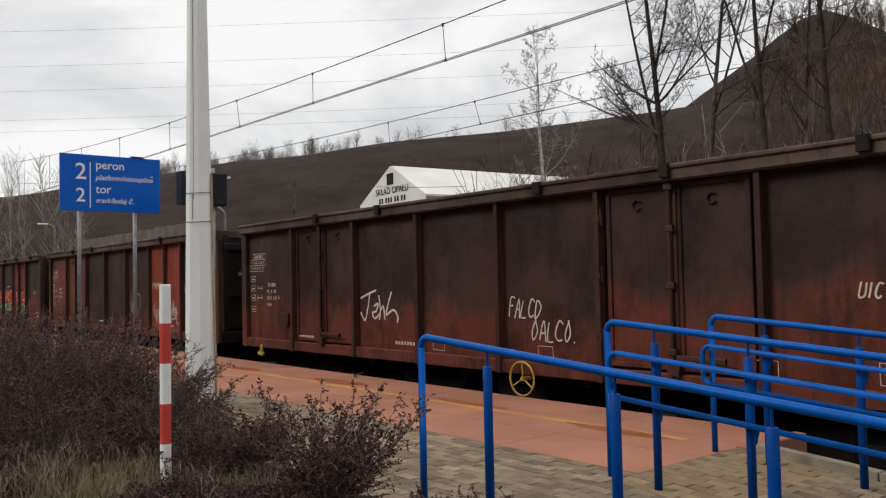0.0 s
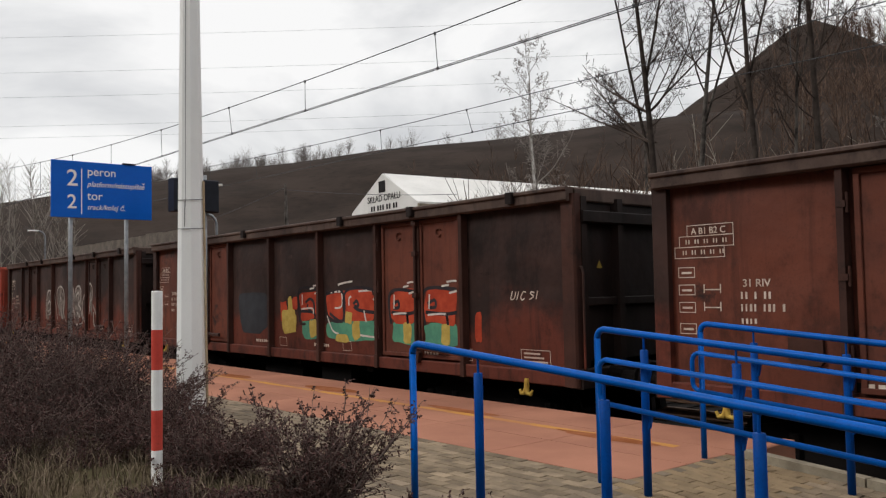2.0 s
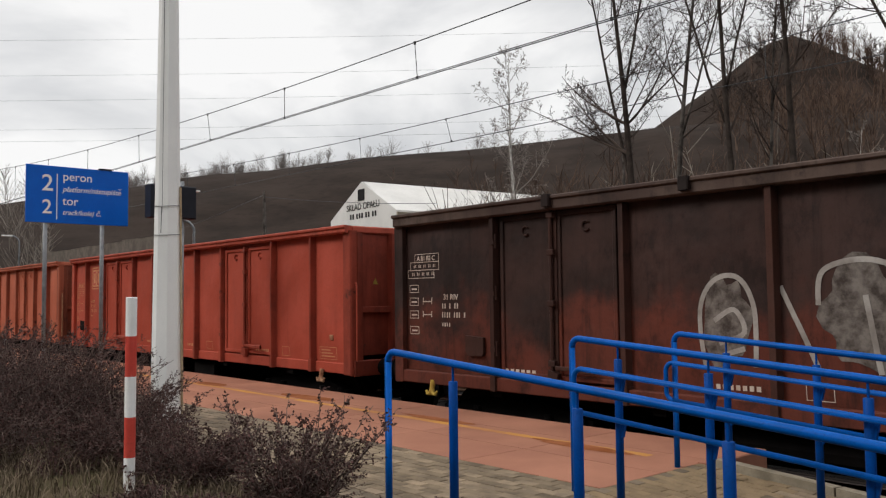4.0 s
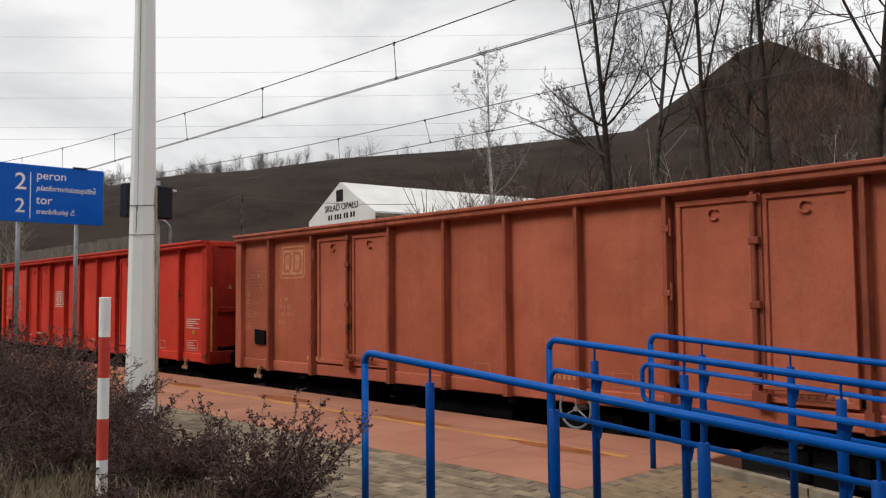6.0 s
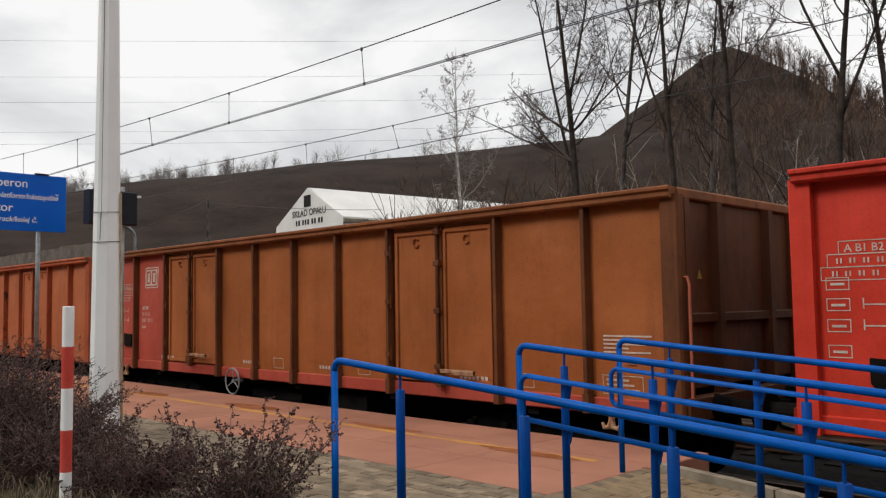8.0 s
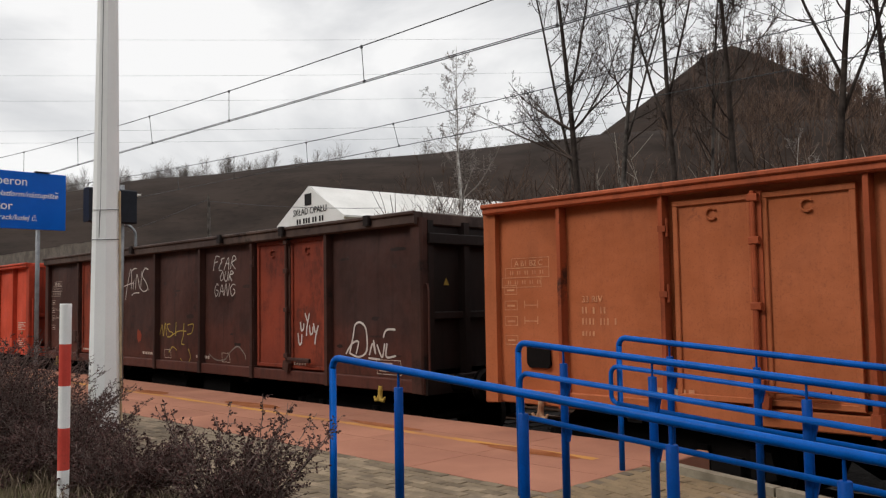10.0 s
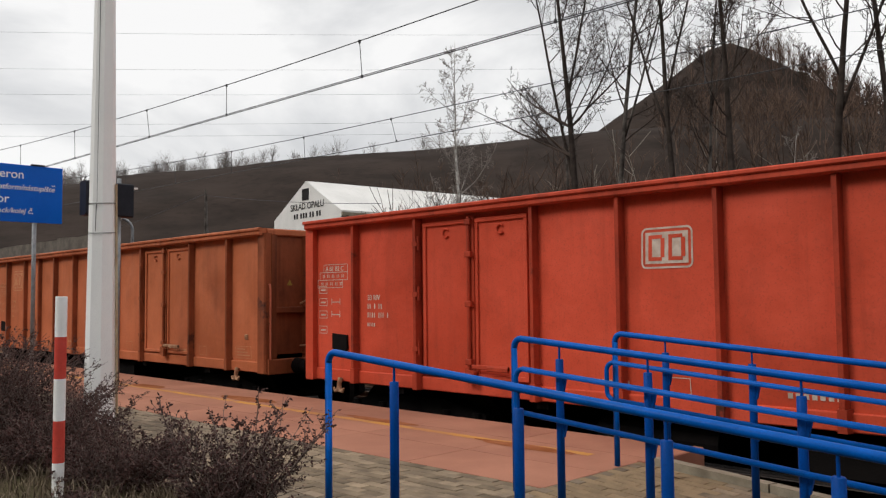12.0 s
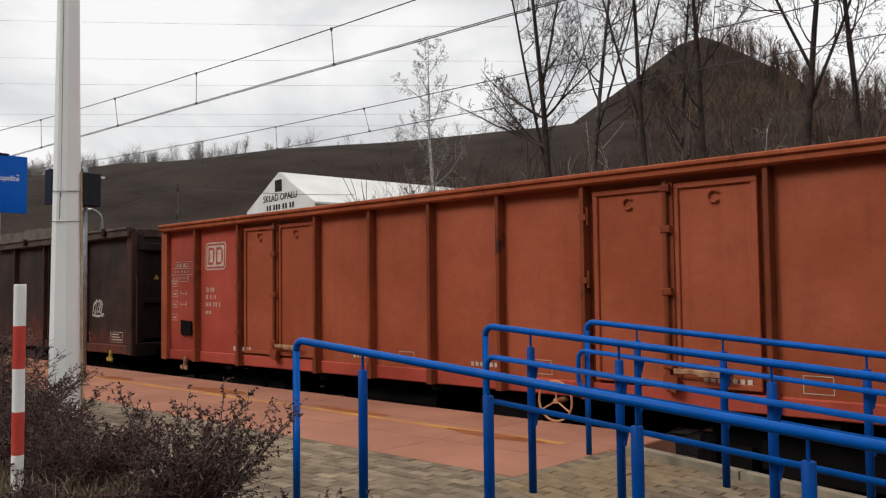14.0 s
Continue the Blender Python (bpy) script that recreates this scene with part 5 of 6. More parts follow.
LINES_C = "2/4,2/96,98/96 10/60,30/70,32/52,12/50 4/38,60/34,98/40 62/34,66/6"
SHINE_A = "64/104,84/106,98/104 70/82,96/86,98/78 14/50,16/80 10/38,60/40,64/24 50/96,70/98"
SHINE_B = "6/88,30/90,34/84,34/60,20/56 66/90,94/90,92/72 48/62,48/76,52/80 2/40,14/10,26/4 76/52,80/30 26/104,40/108,54/110 60/4,98/0"
INK_D = "10/90,90/90,90/66,14/64 12/90,12/8,40/10,40/52 14/40,60/42 62/8,62/54,86/54,84/8 30/76,74/76"
SILVER_A = "6/8,4/60,10/86,20/88,26/60,26/10 10/50,18/60,22/40,12/30 36/80,44/40,50/8 50/64,52/92,66/100,78/88,80/56,76/30,84/4 66/72,68/40,70/10 90/94,90/50,92/4 96/90,98/40,97/8 14/20,22/26"
SILVER_B = "2/92,6/96,10/80,8/52,14/24,16/4 16/10,14/60,20/88,32/96,40/84,38/62,30/52,40/40,46/8,20/2 20/70,30/80,30/62 52/8,46/50,56/84,64/98 60/4,58/46,62/70 70/98,76/100,82/86,80/64,74/58,72/30 84/52,94/30,100/10 86/34,88/6,92/2 26/34,36/20"


def mural():
    """Orange blocks above a green band, with yellow drops, one group on each panel."""
    out = []
    for x0, x1 in ((0.18, 0.82), (1.04, 2.46), (2.86, 3.5), (3.66, 4.42)):
        mid, w = (x0 + x1) / 2, x1 - x0
        out.append((mid, 1.89, w * 0.98, 0.5, M_TAG_ORANGE, x0 * 3 + 1, 1))
        out.append((mid, 1.49, w * 0.98, 0.34, M_TAG_TEAL, x0 * 5 + 2, 0))
        out.append((x0 + 0.62 * w, 1.5, 0.2, 0.3, M_TAGY, x0 * 7, 2))
    out += [(-0.22, 1.6, 0.52, 0.42, M_TAGY, 4.0, 2), (-0.16, 1.86, 0.16, 0.36, M_TAGY, 5.5, 2), (-0.42, 1.78, 0.26, 0.36, M_TAG_ORANGE, 9.0, 1), (0.0, 1.92, 0.2, 0.22, M_TAG_ORANGE, 10.0, 1),
            (1.72, 1.7, 0.2, 0.2, M_TAGY, 12.0, 3), (1.5, 1.36, 0.4, 0.14, M_TAGY, 13.0, 3), (-1.62, 1.77, 1.1, 0.8, M_TAG_BLUE, 15.0, 0), (4.8, 1.6, 0.14, 0.4, M_TAG_ORANGE, 16.0, 0)]
    return tuple(out)


MURAL = mural()


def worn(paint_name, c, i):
    """Darker, rust-blotched version of a coat, for the ribs."""
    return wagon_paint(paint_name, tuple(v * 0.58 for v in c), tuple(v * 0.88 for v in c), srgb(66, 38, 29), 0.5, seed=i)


W_P_SALMON_RED = worn("rusty_rib_paint", srgb(164, 72, 54), 12)
# E_ end coats: rust over colour cut for the shade between wagons
E_P_SALMON_RED = wagon_paint("shaded_rusty_end_paint", tuple(v * 0.42 for v in srgb(164, 72, 54)), tuple(v * 0.7 for v in srgb(164, 72, 54)), srgb(66, 42, 34), 0.45, seed=15)
W_P_SALMON = worn("rusty_rib_paint", srgb(168, 90, 66), 8)
E_P_SALMON = wagon_paint("shaded_rusty_end_paint", tuple(v * 0.42 for v in srgb(168, 90, 66)), tuple(v * 0.7 for v in srgb(168, 90, 66)), srgb(66, 42, 34), 0.45, seed=11)
W_P_RED = worn("rusty_rib_paint", srgb(190, 50, 32), 5)
E_P_RED = wagon_paint("shaded_rusty_end_paint", tuple(v * 0.42 for v in srgb(190, 50, 32)), tuple(v * 0.7 for v in srgb(190, 50, 32)), srgb(66, 42, 34), 0.45, seed=8)
W_P_OCHRE = worn("rusty_rib_paint", srgb(118, 70, 40), 7)
E_P_OCHRE = wagon_paint("shaded_rusty_end_paint", tuple(v * 0.42 for v in srgb(118, 70, 40)), tuple(v * 0.7 for v in srgb(118, 70, 40)), srgb(66, 42, 34), 0.45, seed=10)
W_P_ORANGE = worn("rusty_rib_paint", srgb(174, 86, 52), 8)
E_P_ORANGE = wagon_paint("shaded_rusty_end_paint", tuple(v * 0.42 for v in srgb(174, 86, 52)), tuple(v * 0.7 for v in srgb(174, 86, 52)), srgb(66, 42, 34), 0.45, seed=11)
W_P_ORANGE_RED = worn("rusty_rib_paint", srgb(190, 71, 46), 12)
E_P_ORANGE_RED = wagon_paint("shaded_rusty_end_paint", tuple(v * 0.42 for v in srgb(190, 71, 46)), tuple(v * 0.7 for v in srgb(190, 71, 46)), srgb(66, 42, 34), 0.45, seed=15)
W_P_TAN = worn("rusty_rib_paint", srgb(164, 88, 54), 5)
E_P_TAN = wagon_paint("shaded_rusty_end_paint", tuple(v * 0.42 for v in srgb(164, 88, 54)), tuple(v * 0.7 for v in srgb(164, 88, 54)), srgb(66, 42, 34), 0.45, seed=8)
W_P_RUSTY = worn("rusty_rib_paint", srgb(146, 72, 42), 7)
E_P_RUSTY = wagon_paint("shaded_rusty_end_paint", tuple(v * 0.42 for v in srgb(146, 72, 42)), tuple(v * 0.7 for v in srgb(146, 72, 42)), srgb(66, 42, 34), 0.45, seed=10)
DARK_RIB = wagon_paint("sooty_rib_paint", srgb(54, 34, 29), srgb(72, 45, 37), srgb(36, 25, 22), 0.5, seed=3.3)
# near black: soot, with the shade between wagons put into the colour
SOOT_SHADE_END = wagon_paint("soot_shade_end_paint", srgb(27, 20, 18), srgb(36, 25, 22), srgb(22, 17, 15), 0.5, seed=7.7)
RED_DARK = wagon_paint("red_dark_wagon_paint", srgb(60, 38, 33), srgb(74, 45, 38), srgb(42, 29, 26), 0.5, low=srgb(84, 47, 38), low_amount=0.6, seed=3.9, grime_amount=0.4)
RUST_BROWN = wagon_paint("rust_brown_wagon_paint", srgb(66, 43, 37), srgb(80, 52, 43), srgb(46, 32, 29), 0.6, low=srgb(88, 48, 37), low_amount=0.8, seed=9.4, grime_amount=0.5)
RIM_OLD = wagon_paint("worn_rim_paint", srgb(66, 50, 45), srgb(92, 76, 68), srgb(46, 35, 31), 0.55, seed=6.1, grime_amount=0.5)
R_P_SALMON_RED = wagon_paint("sun_bleached_rim_paint", tuple(v * 0.85 for v in srgb(164, 72, 54)), tuple(v * 1.12 + 0.008 for v in srgb(164, 72, 54)), srgb(92, 56, 42), 0.4, seed=20)
R_P_SALMON = wagon_paint("sun_bleached_rim_paint", tuple(v * 0.85 for v in srgb(168, 90, 66)), tuple(v * 1.12 + 0.008 for v in srgb(168, 90, 66)), srgb(92, 56, 42), 0.4, seed=16)
R_P_RED = wagon_paint("sun_bleached_rim_paint", tuple(v * 0.85 for v in srgb(190, 50, 32)), tuple(v * 1.12 + 0.008 for v in srgb(190, 50, 32)), srgb(92, 56, 42), 0.4, seed=13)
R_P_OCHRE = wagon_paint("sun_bleached_rim_paint", tuple(v * 0.85 for v in srgb(132, 78, 42)), tuple(v * 1.12 + 0.008 for v in srgb(132, 78, 42)), srgb(92, 56, 42), 0.4, seed=15)
R_P_ORANGE = wagon_paint("sun_bleached_rim_paint", tuple(v * 0.85 for v in srgb(174, 86, 52)), tuple(v * 1.12 + 0.008 for v in srgb(174, 86, 52)), srgb(92, 56, 42), 0.4, seed=16)
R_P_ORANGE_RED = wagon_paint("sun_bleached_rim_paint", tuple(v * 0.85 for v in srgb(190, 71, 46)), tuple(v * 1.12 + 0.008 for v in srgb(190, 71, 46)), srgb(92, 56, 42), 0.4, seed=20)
R_P_TAN = wagon_paint("sun_bleached_rim_paint", tuple(v * 0.85 for v in srgb(176, 98, 62)), tuple(v * 1.12 + 0.008 for v in srgb(176, 98, 62)), srgb(92, 56, 42), 0.4, seed=13)
R_P_RUSTY = wagon_paint("sun_bleached_rim_paint", tuple(v * 0.85 for v in srgb(158, 78, 44)), tuple(v * 1.12 + 0.008 for v in srgb(158, 78, 44)), srgb(92, 56, 42), 0.4, seed=15)
SPECS = [
    dict(kind="five", paint=D[4], ribs=DARK_RIB, end=SOOT_SHADE_END, rim=RIM_OLD, label="dark brown weathered open goods wagon"),
    dict(kind="five", paint=D[0], ribs=DARK_RIB, end=SOOT_SHADE_END, rim=RIM_OLD, handwheel=1.35, label="dark brown open goods wagon with sprayed scrawls and rusty patches",
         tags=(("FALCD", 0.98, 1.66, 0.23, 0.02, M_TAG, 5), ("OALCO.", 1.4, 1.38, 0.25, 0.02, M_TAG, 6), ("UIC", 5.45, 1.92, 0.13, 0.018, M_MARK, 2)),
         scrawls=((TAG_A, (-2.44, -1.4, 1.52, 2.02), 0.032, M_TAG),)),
    dict(kind="five", paint=D[1], ribs=DARK_RIB, end=SOOT_SHADE_END, rim=RIM_OLD, doors=(RED_BROWN, OLD_ORANGE_PAINT), first=RED_BROWN, last=RUST_BROWN, plain_front=True, blobs=((5.75, 2.5, 0.34, 0.32, D[4], 3.0, 0),), scrapes=14, label="brown open goods wagon with bright orange doors and white scrawls",
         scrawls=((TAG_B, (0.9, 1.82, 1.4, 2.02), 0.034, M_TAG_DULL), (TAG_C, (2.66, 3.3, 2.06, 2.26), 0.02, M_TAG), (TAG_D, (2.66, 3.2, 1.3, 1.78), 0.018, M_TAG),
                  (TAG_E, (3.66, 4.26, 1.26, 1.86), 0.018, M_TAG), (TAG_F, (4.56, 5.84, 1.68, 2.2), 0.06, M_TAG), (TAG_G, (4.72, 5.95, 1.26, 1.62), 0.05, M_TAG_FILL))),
    dict(kind="five", paint=D[2], ribs=DARK_RIB, end=SOOT_SHADE_END, rim=RIM_OLD, doors=(RED_BROWN, RED_BROWN), first=RED_BROWN, scrapes=22, label="dark brown open goods wagon with a many-coloured sprayed panel", tag_stretch=0.9,
         blocky=0.5,
         tags=(("UIC SI", 5.45, 1.98, 0.1, 0.016, M_MARK, 2),), blobs=MURAL,
         scrawls=((TAG_H, (-4.22, -3.55, 1.55, 2.12), 0.032, M_TAGY), (LINES_A, (0.16, 0.84, 1.6, 2.16), 0.05, M_TAG_INK), (LINES_B, (1.0, 2.5, 1.6, 2.14), 0.055, M_TAG_INK),
                  (LINES_C, (2.84, 3.5, 1.6, 2.12), 0.05, M_TAG_INK), (LINES_C, (3.66, 4.46, 1.6, 2.14), 0.05, M_TAG_INK),
                  (SHINE_A, (0.16, 0.84, 1.6, 2.2), 0.028, M_TAG), (SHINE_B, (1.0, 2.5, 1.4, 2.2), 0.03, M_TAG), (SHINE_A, (2.84, 3.5, 1.5, 2.2), 0.028, M_TAG), (SHINE_A, (3.66, 4.46, 1.5, 2.2), 0.028, M_TAG),
                  (INK_D, (-2.2, -1.05, 1.36, 2.18), 0.035, M_TAG_BLUE))),
    dict(kind="five", paint=D[3], ribs=DARK_RIB, end=SOOT_SHADE_END, rim=RIM_OLD, label="dark brown open goods wagon with large silvery sprayed letters", 
         blobs=tuple((cx, cz, w, h, M_SILVER_FILL, sd, 0) for cx, cz, w, h, sd in ((-1.4, 1.86, 0.5, 0.86, 3.0), (-0.02, 1.92, 0.8, 0.9, 5.0), (0.62, 1.9, 0.16, 0.9, 7.0), (1.1, 1.88, 0.22, 1.0, 8.0), (1.66, 1.88, 0.66, 1.05, 9.0), (2.35, 1.85, 0.24, 0.95, 11.0), (2.84, 2.02, 0.32, 0.8, 12.0))),
         scrawls=((SILVER_A, (-1.75, 0.85, 1.32, 2.42), 0.05, M_TAG_SILVER), (SILVER_B, (0.95, 3.4, 1.26, 2.46), 0.05, M_TAG_SILVER))),
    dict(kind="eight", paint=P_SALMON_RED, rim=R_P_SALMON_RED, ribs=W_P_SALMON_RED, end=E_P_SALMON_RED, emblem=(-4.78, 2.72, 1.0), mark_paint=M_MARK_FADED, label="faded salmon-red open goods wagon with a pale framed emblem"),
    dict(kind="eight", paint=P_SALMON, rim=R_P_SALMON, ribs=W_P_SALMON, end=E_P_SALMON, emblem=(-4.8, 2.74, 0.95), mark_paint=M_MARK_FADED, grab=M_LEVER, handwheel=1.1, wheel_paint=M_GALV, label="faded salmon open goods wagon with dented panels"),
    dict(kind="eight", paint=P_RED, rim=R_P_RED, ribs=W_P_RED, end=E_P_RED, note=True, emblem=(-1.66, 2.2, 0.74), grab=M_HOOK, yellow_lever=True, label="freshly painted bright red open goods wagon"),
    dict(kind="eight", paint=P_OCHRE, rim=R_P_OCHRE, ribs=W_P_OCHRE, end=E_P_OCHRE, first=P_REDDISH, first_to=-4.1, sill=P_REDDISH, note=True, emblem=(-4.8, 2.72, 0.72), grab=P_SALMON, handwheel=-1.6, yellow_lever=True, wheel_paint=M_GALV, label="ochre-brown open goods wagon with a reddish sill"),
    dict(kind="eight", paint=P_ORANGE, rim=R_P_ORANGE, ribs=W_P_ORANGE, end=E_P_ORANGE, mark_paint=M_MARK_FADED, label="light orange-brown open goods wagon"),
    dict(kind="five", paint=RED_DARK, scrapes=44, ribs=DARK_RIB, end=SOOT_SHADE_END, rim=RIM_OLD, doors=(OLD_ORANGE_PAINT, OLD_ORANGE_PAINT), label="dark brown open goods wagon with orange doors and sprayed scrawls",
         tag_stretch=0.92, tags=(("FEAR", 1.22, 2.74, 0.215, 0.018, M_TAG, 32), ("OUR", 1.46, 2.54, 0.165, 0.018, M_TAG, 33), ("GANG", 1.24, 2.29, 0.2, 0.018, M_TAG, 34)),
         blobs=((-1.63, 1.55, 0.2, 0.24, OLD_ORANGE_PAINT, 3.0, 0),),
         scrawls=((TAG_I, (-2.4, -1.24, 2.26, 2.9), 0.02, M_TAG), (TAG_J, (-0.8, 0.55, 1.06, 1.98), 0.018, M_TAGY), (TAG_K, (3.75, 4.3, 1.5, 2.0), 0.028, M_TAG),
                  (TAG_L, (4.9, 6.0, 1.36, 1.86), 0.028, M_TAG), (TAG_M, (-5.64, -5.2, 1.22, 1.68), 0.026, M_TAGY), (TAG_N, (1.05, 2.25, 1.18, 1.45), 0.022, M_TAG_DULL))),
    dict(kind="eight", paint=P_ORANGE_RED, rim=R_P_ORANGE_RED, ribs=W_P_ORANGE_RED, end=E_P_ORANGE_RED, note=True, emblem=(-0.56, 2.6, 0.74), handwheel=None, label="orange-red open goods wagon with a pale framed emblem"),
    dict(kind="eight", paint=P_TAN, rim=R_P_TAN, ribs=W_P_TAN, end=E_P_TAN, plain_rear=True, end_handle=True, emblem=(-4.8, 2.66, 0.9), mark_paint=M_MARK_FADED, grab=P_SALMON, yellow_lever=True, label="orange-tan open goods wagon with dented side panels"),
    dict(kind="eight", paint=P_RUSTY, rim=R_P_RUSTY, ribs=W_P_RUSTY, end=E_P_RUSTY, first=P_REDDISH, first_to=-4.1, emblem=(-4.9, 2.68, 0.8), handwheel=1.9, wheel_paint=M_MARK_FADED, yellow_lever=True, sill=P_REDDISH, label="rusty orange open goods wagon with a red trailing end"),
    dict(kind="five", paint=D[4], ribs=DARK_RIB, end=SOOT_SHADE_END, rim=RIM_OLD, label="very dark brown open goods wagon with a small white scrawl", tags=(("KIZEL", 4.8, 1.7, 0.22, 0.022, M_TAG, 51), ("VK", 3.2, 1.8, 0.2, 0.025, M_TAG, 52))),
    dict(kind="five", paint=D[2], ribs=DARK_RIB, end=SOOT_SHADE_END, rim=RIM_OLD, doors=(RED_BROWN, RED_BROWN), label="dark brown weathered open goods wagon"),
    dict(kind="five", paint=D[0], ribs=DARK_RIB, end=SOOT_SHADE_END, rim=RIM_OLD, label="dark brown weathered open goods wagon"),
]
WAGONS = [(i - 1, wagon(s)) for i, s in enumerate(SPECS)]


def train_x(k, t):
    """Where wagon k's middle stands at t seconds."""
    return -8.386 + 12.077 * t + 0.017 * t * t - PITCH * k


# ---------------------------------------------------------------- plants
def curve_pts(p0, d, length, n, bend, up, rnd):
    pts = [np.array(p0, float)]
    d = np.array(d, float)
    d /= np.linalg.norm(d)
    for _ in range(n):
        d = d + np.array((rnd.uniform(-bend, bend), rnd.uniform(-bend, bend), rnd.uniform(-bend, bend) + up))
        d /= np.linalg.norm(d)
        pts.append(pts[-1] + d * length / n)
    return pts


def side_dir(d, spread, rnd):
    d = np.array(d, float)
    d /= np.linalg.norm(d)
    a = np.cross(d, (0.3, 0.2, 0.93))
    a /= np.linalg.norm(a) + 1e-9
    b = np.cross(d, a)
    t = rnd.uniform(0, 2 * math.pi)
    return d * math.cos(spread) + (a * math.cos(t) + b * math.sin(t)) * math.sin(spread)


def grow(crown, pts, rads, level, count, first, reach, rnd, droop, floor):
    """Side branches of one stem, and theirs in turn; they leave at an angle and turn up towards the light."""
    n = len(pts) - 1
    for k in range(count):
        f = first + (0.97 - first) * (k + rnd.random()) / count
        i = min(int(f * n), n - 1)
        p = pts[i] + (pts[i + 1] - pts[i]) * (f * n - i)
        ln = reach * (1.12 - f * 0.8) * rnd.uniform(0.55, 1.2)
        spread = radians(rnd.uniform(34, 66))
        steps = 7 if level == 1 else (5 if level == 2 else 3)
        br = curve_pts(p, side_dir(pts[i + 1] - pts[i], spread, rnd), ln, steps, 0.17, 0.1 if level < 3 else 0.06 - droop, rnd)
        r0 = max(floor, min(rads[i] * 0.5, ln * 0.011))
        rr = [max(floor * 0.8, r0 * (1 - 0.85 * q / steps)) for q in range(steps + 1)]
        crown.tube(br, rr, 5 if level == 1 else 3, caps=False)
        if level < 4:
            grow(crown, br, rr, level + 1, (0, 9, 7, 3)[level], (0, 0.2, 0.2, 0.25)[level], ln * (0, 0.5, 0.46, 0.5)[level], rnd, droop, floor)


def build_tree(x, y, height, radius, seed, stems=(), low_limbs=0, limbs=17, label="tall bare tree with a dark trunk and fine curved twigs", birch=False, lean=0.0, bark=None):
    """stems: (share of the height where it leaves, sideways lean) of further leaders."""
    rnd = random.Random(seed)
    t = thing("birch_tree" if birch else "bare_tree", label, "tree", "bare trees beyond the tracks", at=pose(x, y, ground_height(x, y)))
    trunk, crown = Geo(), Geo()
    floor = 0.0075
    main = curve_pts((0, 0, -0.3), (lean, 0, 1), height, 18, 0.03, 0.03, rnd)
    rr = [radius * (1 - i / 19) ** 1.25 + 0.006 for i in range(19)]
    trunk.tube(main, rr, 9)
    leaders = [(main, rr, 0.32 if birch else 0.36)]
    for share, side in stems:
        i = int(18 * share)
        sub = curve_pts(main[i], (side, rnd.uniform(-0.15, 0.15), 1.0), height * (1 - share) * 0.95, 12, 0.06, 0.04, rnd)
        rs = [rr[i] * 0.52 * (1 - q / 13) ** 1.1 + 0.006 for q in range(13)]
        trunk.tube(sub, rs, 7)
        leaders.append((sub, rs, 0.15))
    for pts, rads, first in leaders:
        grow(crown, pts, rads, 1, limbs, first, height * (0.24 if birch else 0.2), rnd, 0.3 if birch else 0.0, floor)
    # limbs that arch outward below the crown
    for k in range(low_limbs):
        p = main[7 + k % 2]
        side = 0.75 if (k % 4 == 3) else -0.8
        br = curve_pts(p, (side, rnd.uniform(-0.4, 0.3), 0.45), rnd.uniform(3.0, 4.8), 9, 0.1, 0.05, rnd)
        rs = [max(floor, 0.05 * (1 - 0.8 * q / 9)) for q in range(10)]
        crown.tube(br, rs, 5, caps=False)
        grow(crown, br, rs, 2, 11, 0.25, 1.6, rnd, 0.0, floor)
    if birch:
        for k in range(9):
            br = curve_pts(main[2 + k % 3], side_dir((0, 0, 1), radians(rnd.uniform(35, 52)), rnd), rnd.uniform(2.0, 3.4), 6, 0.06, 0.02, rnd)
            rs = [max(floor, 0.03 * (1 - 0.8 * q / 6)) for q in range(7)]
            crown.tube(br, rs, 4, caps=False)
            grow(crown, br, rs, 3, 6, 0.3, 0.9, rnd, 0.0, floor)
    part("trunk", trunk, bark or (M_BIRCH if birch else M_BARK), t, smooth=True)
    part("crown", crown, M_BIRCH_TWIG if birch else M_TWIG, t)


build_tree(-22.65, 24.28, 13.3, 0.12, 11, limbs=27, birch=True, label="slender white-barked birch with fine drooping bare twigs")
build_tree(-18.62, 27.0, 21.0, 0.2, 21, stems=((0.34, -0.24), (0.5, 0.2)), low_limbs=11, limbs=15, lean=-0.03, label="tall forked bare tree with a dark trunk and arching lower limbs")
build_tree(-17.35, 27.2, 22.0, 0.14, 22, stems=((0.42, 0.4),), limbs=18, bark=M_POPLAR)
build_tree(-14.75, 27.0, 22.0, 0.15, 23, stems=((0.4, -0.34), (0.46, 0.3)), limbs=13)
build_tree(-14.4, 28.6, 19.0, 0.1, 24, stems=((0.5, 0.25),), limbs=14, label="slim pale-trunked bare tree", bark=M_POPLAR)
build_tree(-12.42, 27.0, 22.0, 0.17, 25, limbs=27)
build_tree(-9.25, 27.0, 21.0, 0.17, 26, stems=((0.44, 0.4), (0.48, -0.34)), limbs=16)
build_tree(-7.35, 27.0, 22.0, 0.14, 27)
build_tree(-5.2, 27.5, 21.0, 0.15, 28)
build_tree(-12.6, 30.5, 8.5, 0.06, 29, limbs=10, birch=True, label="young white-stemmed birch leaning on the slope", lean=0.12)


def pale_spots(n, rnd):
    out = []
    for _ in range(n):
        az, r = rnd.uniform(50, 82), rnd.uniform(30, 60)
        out.append((-r * math.cos(radians(az)), r * math.sin(radians(az))))
    return out


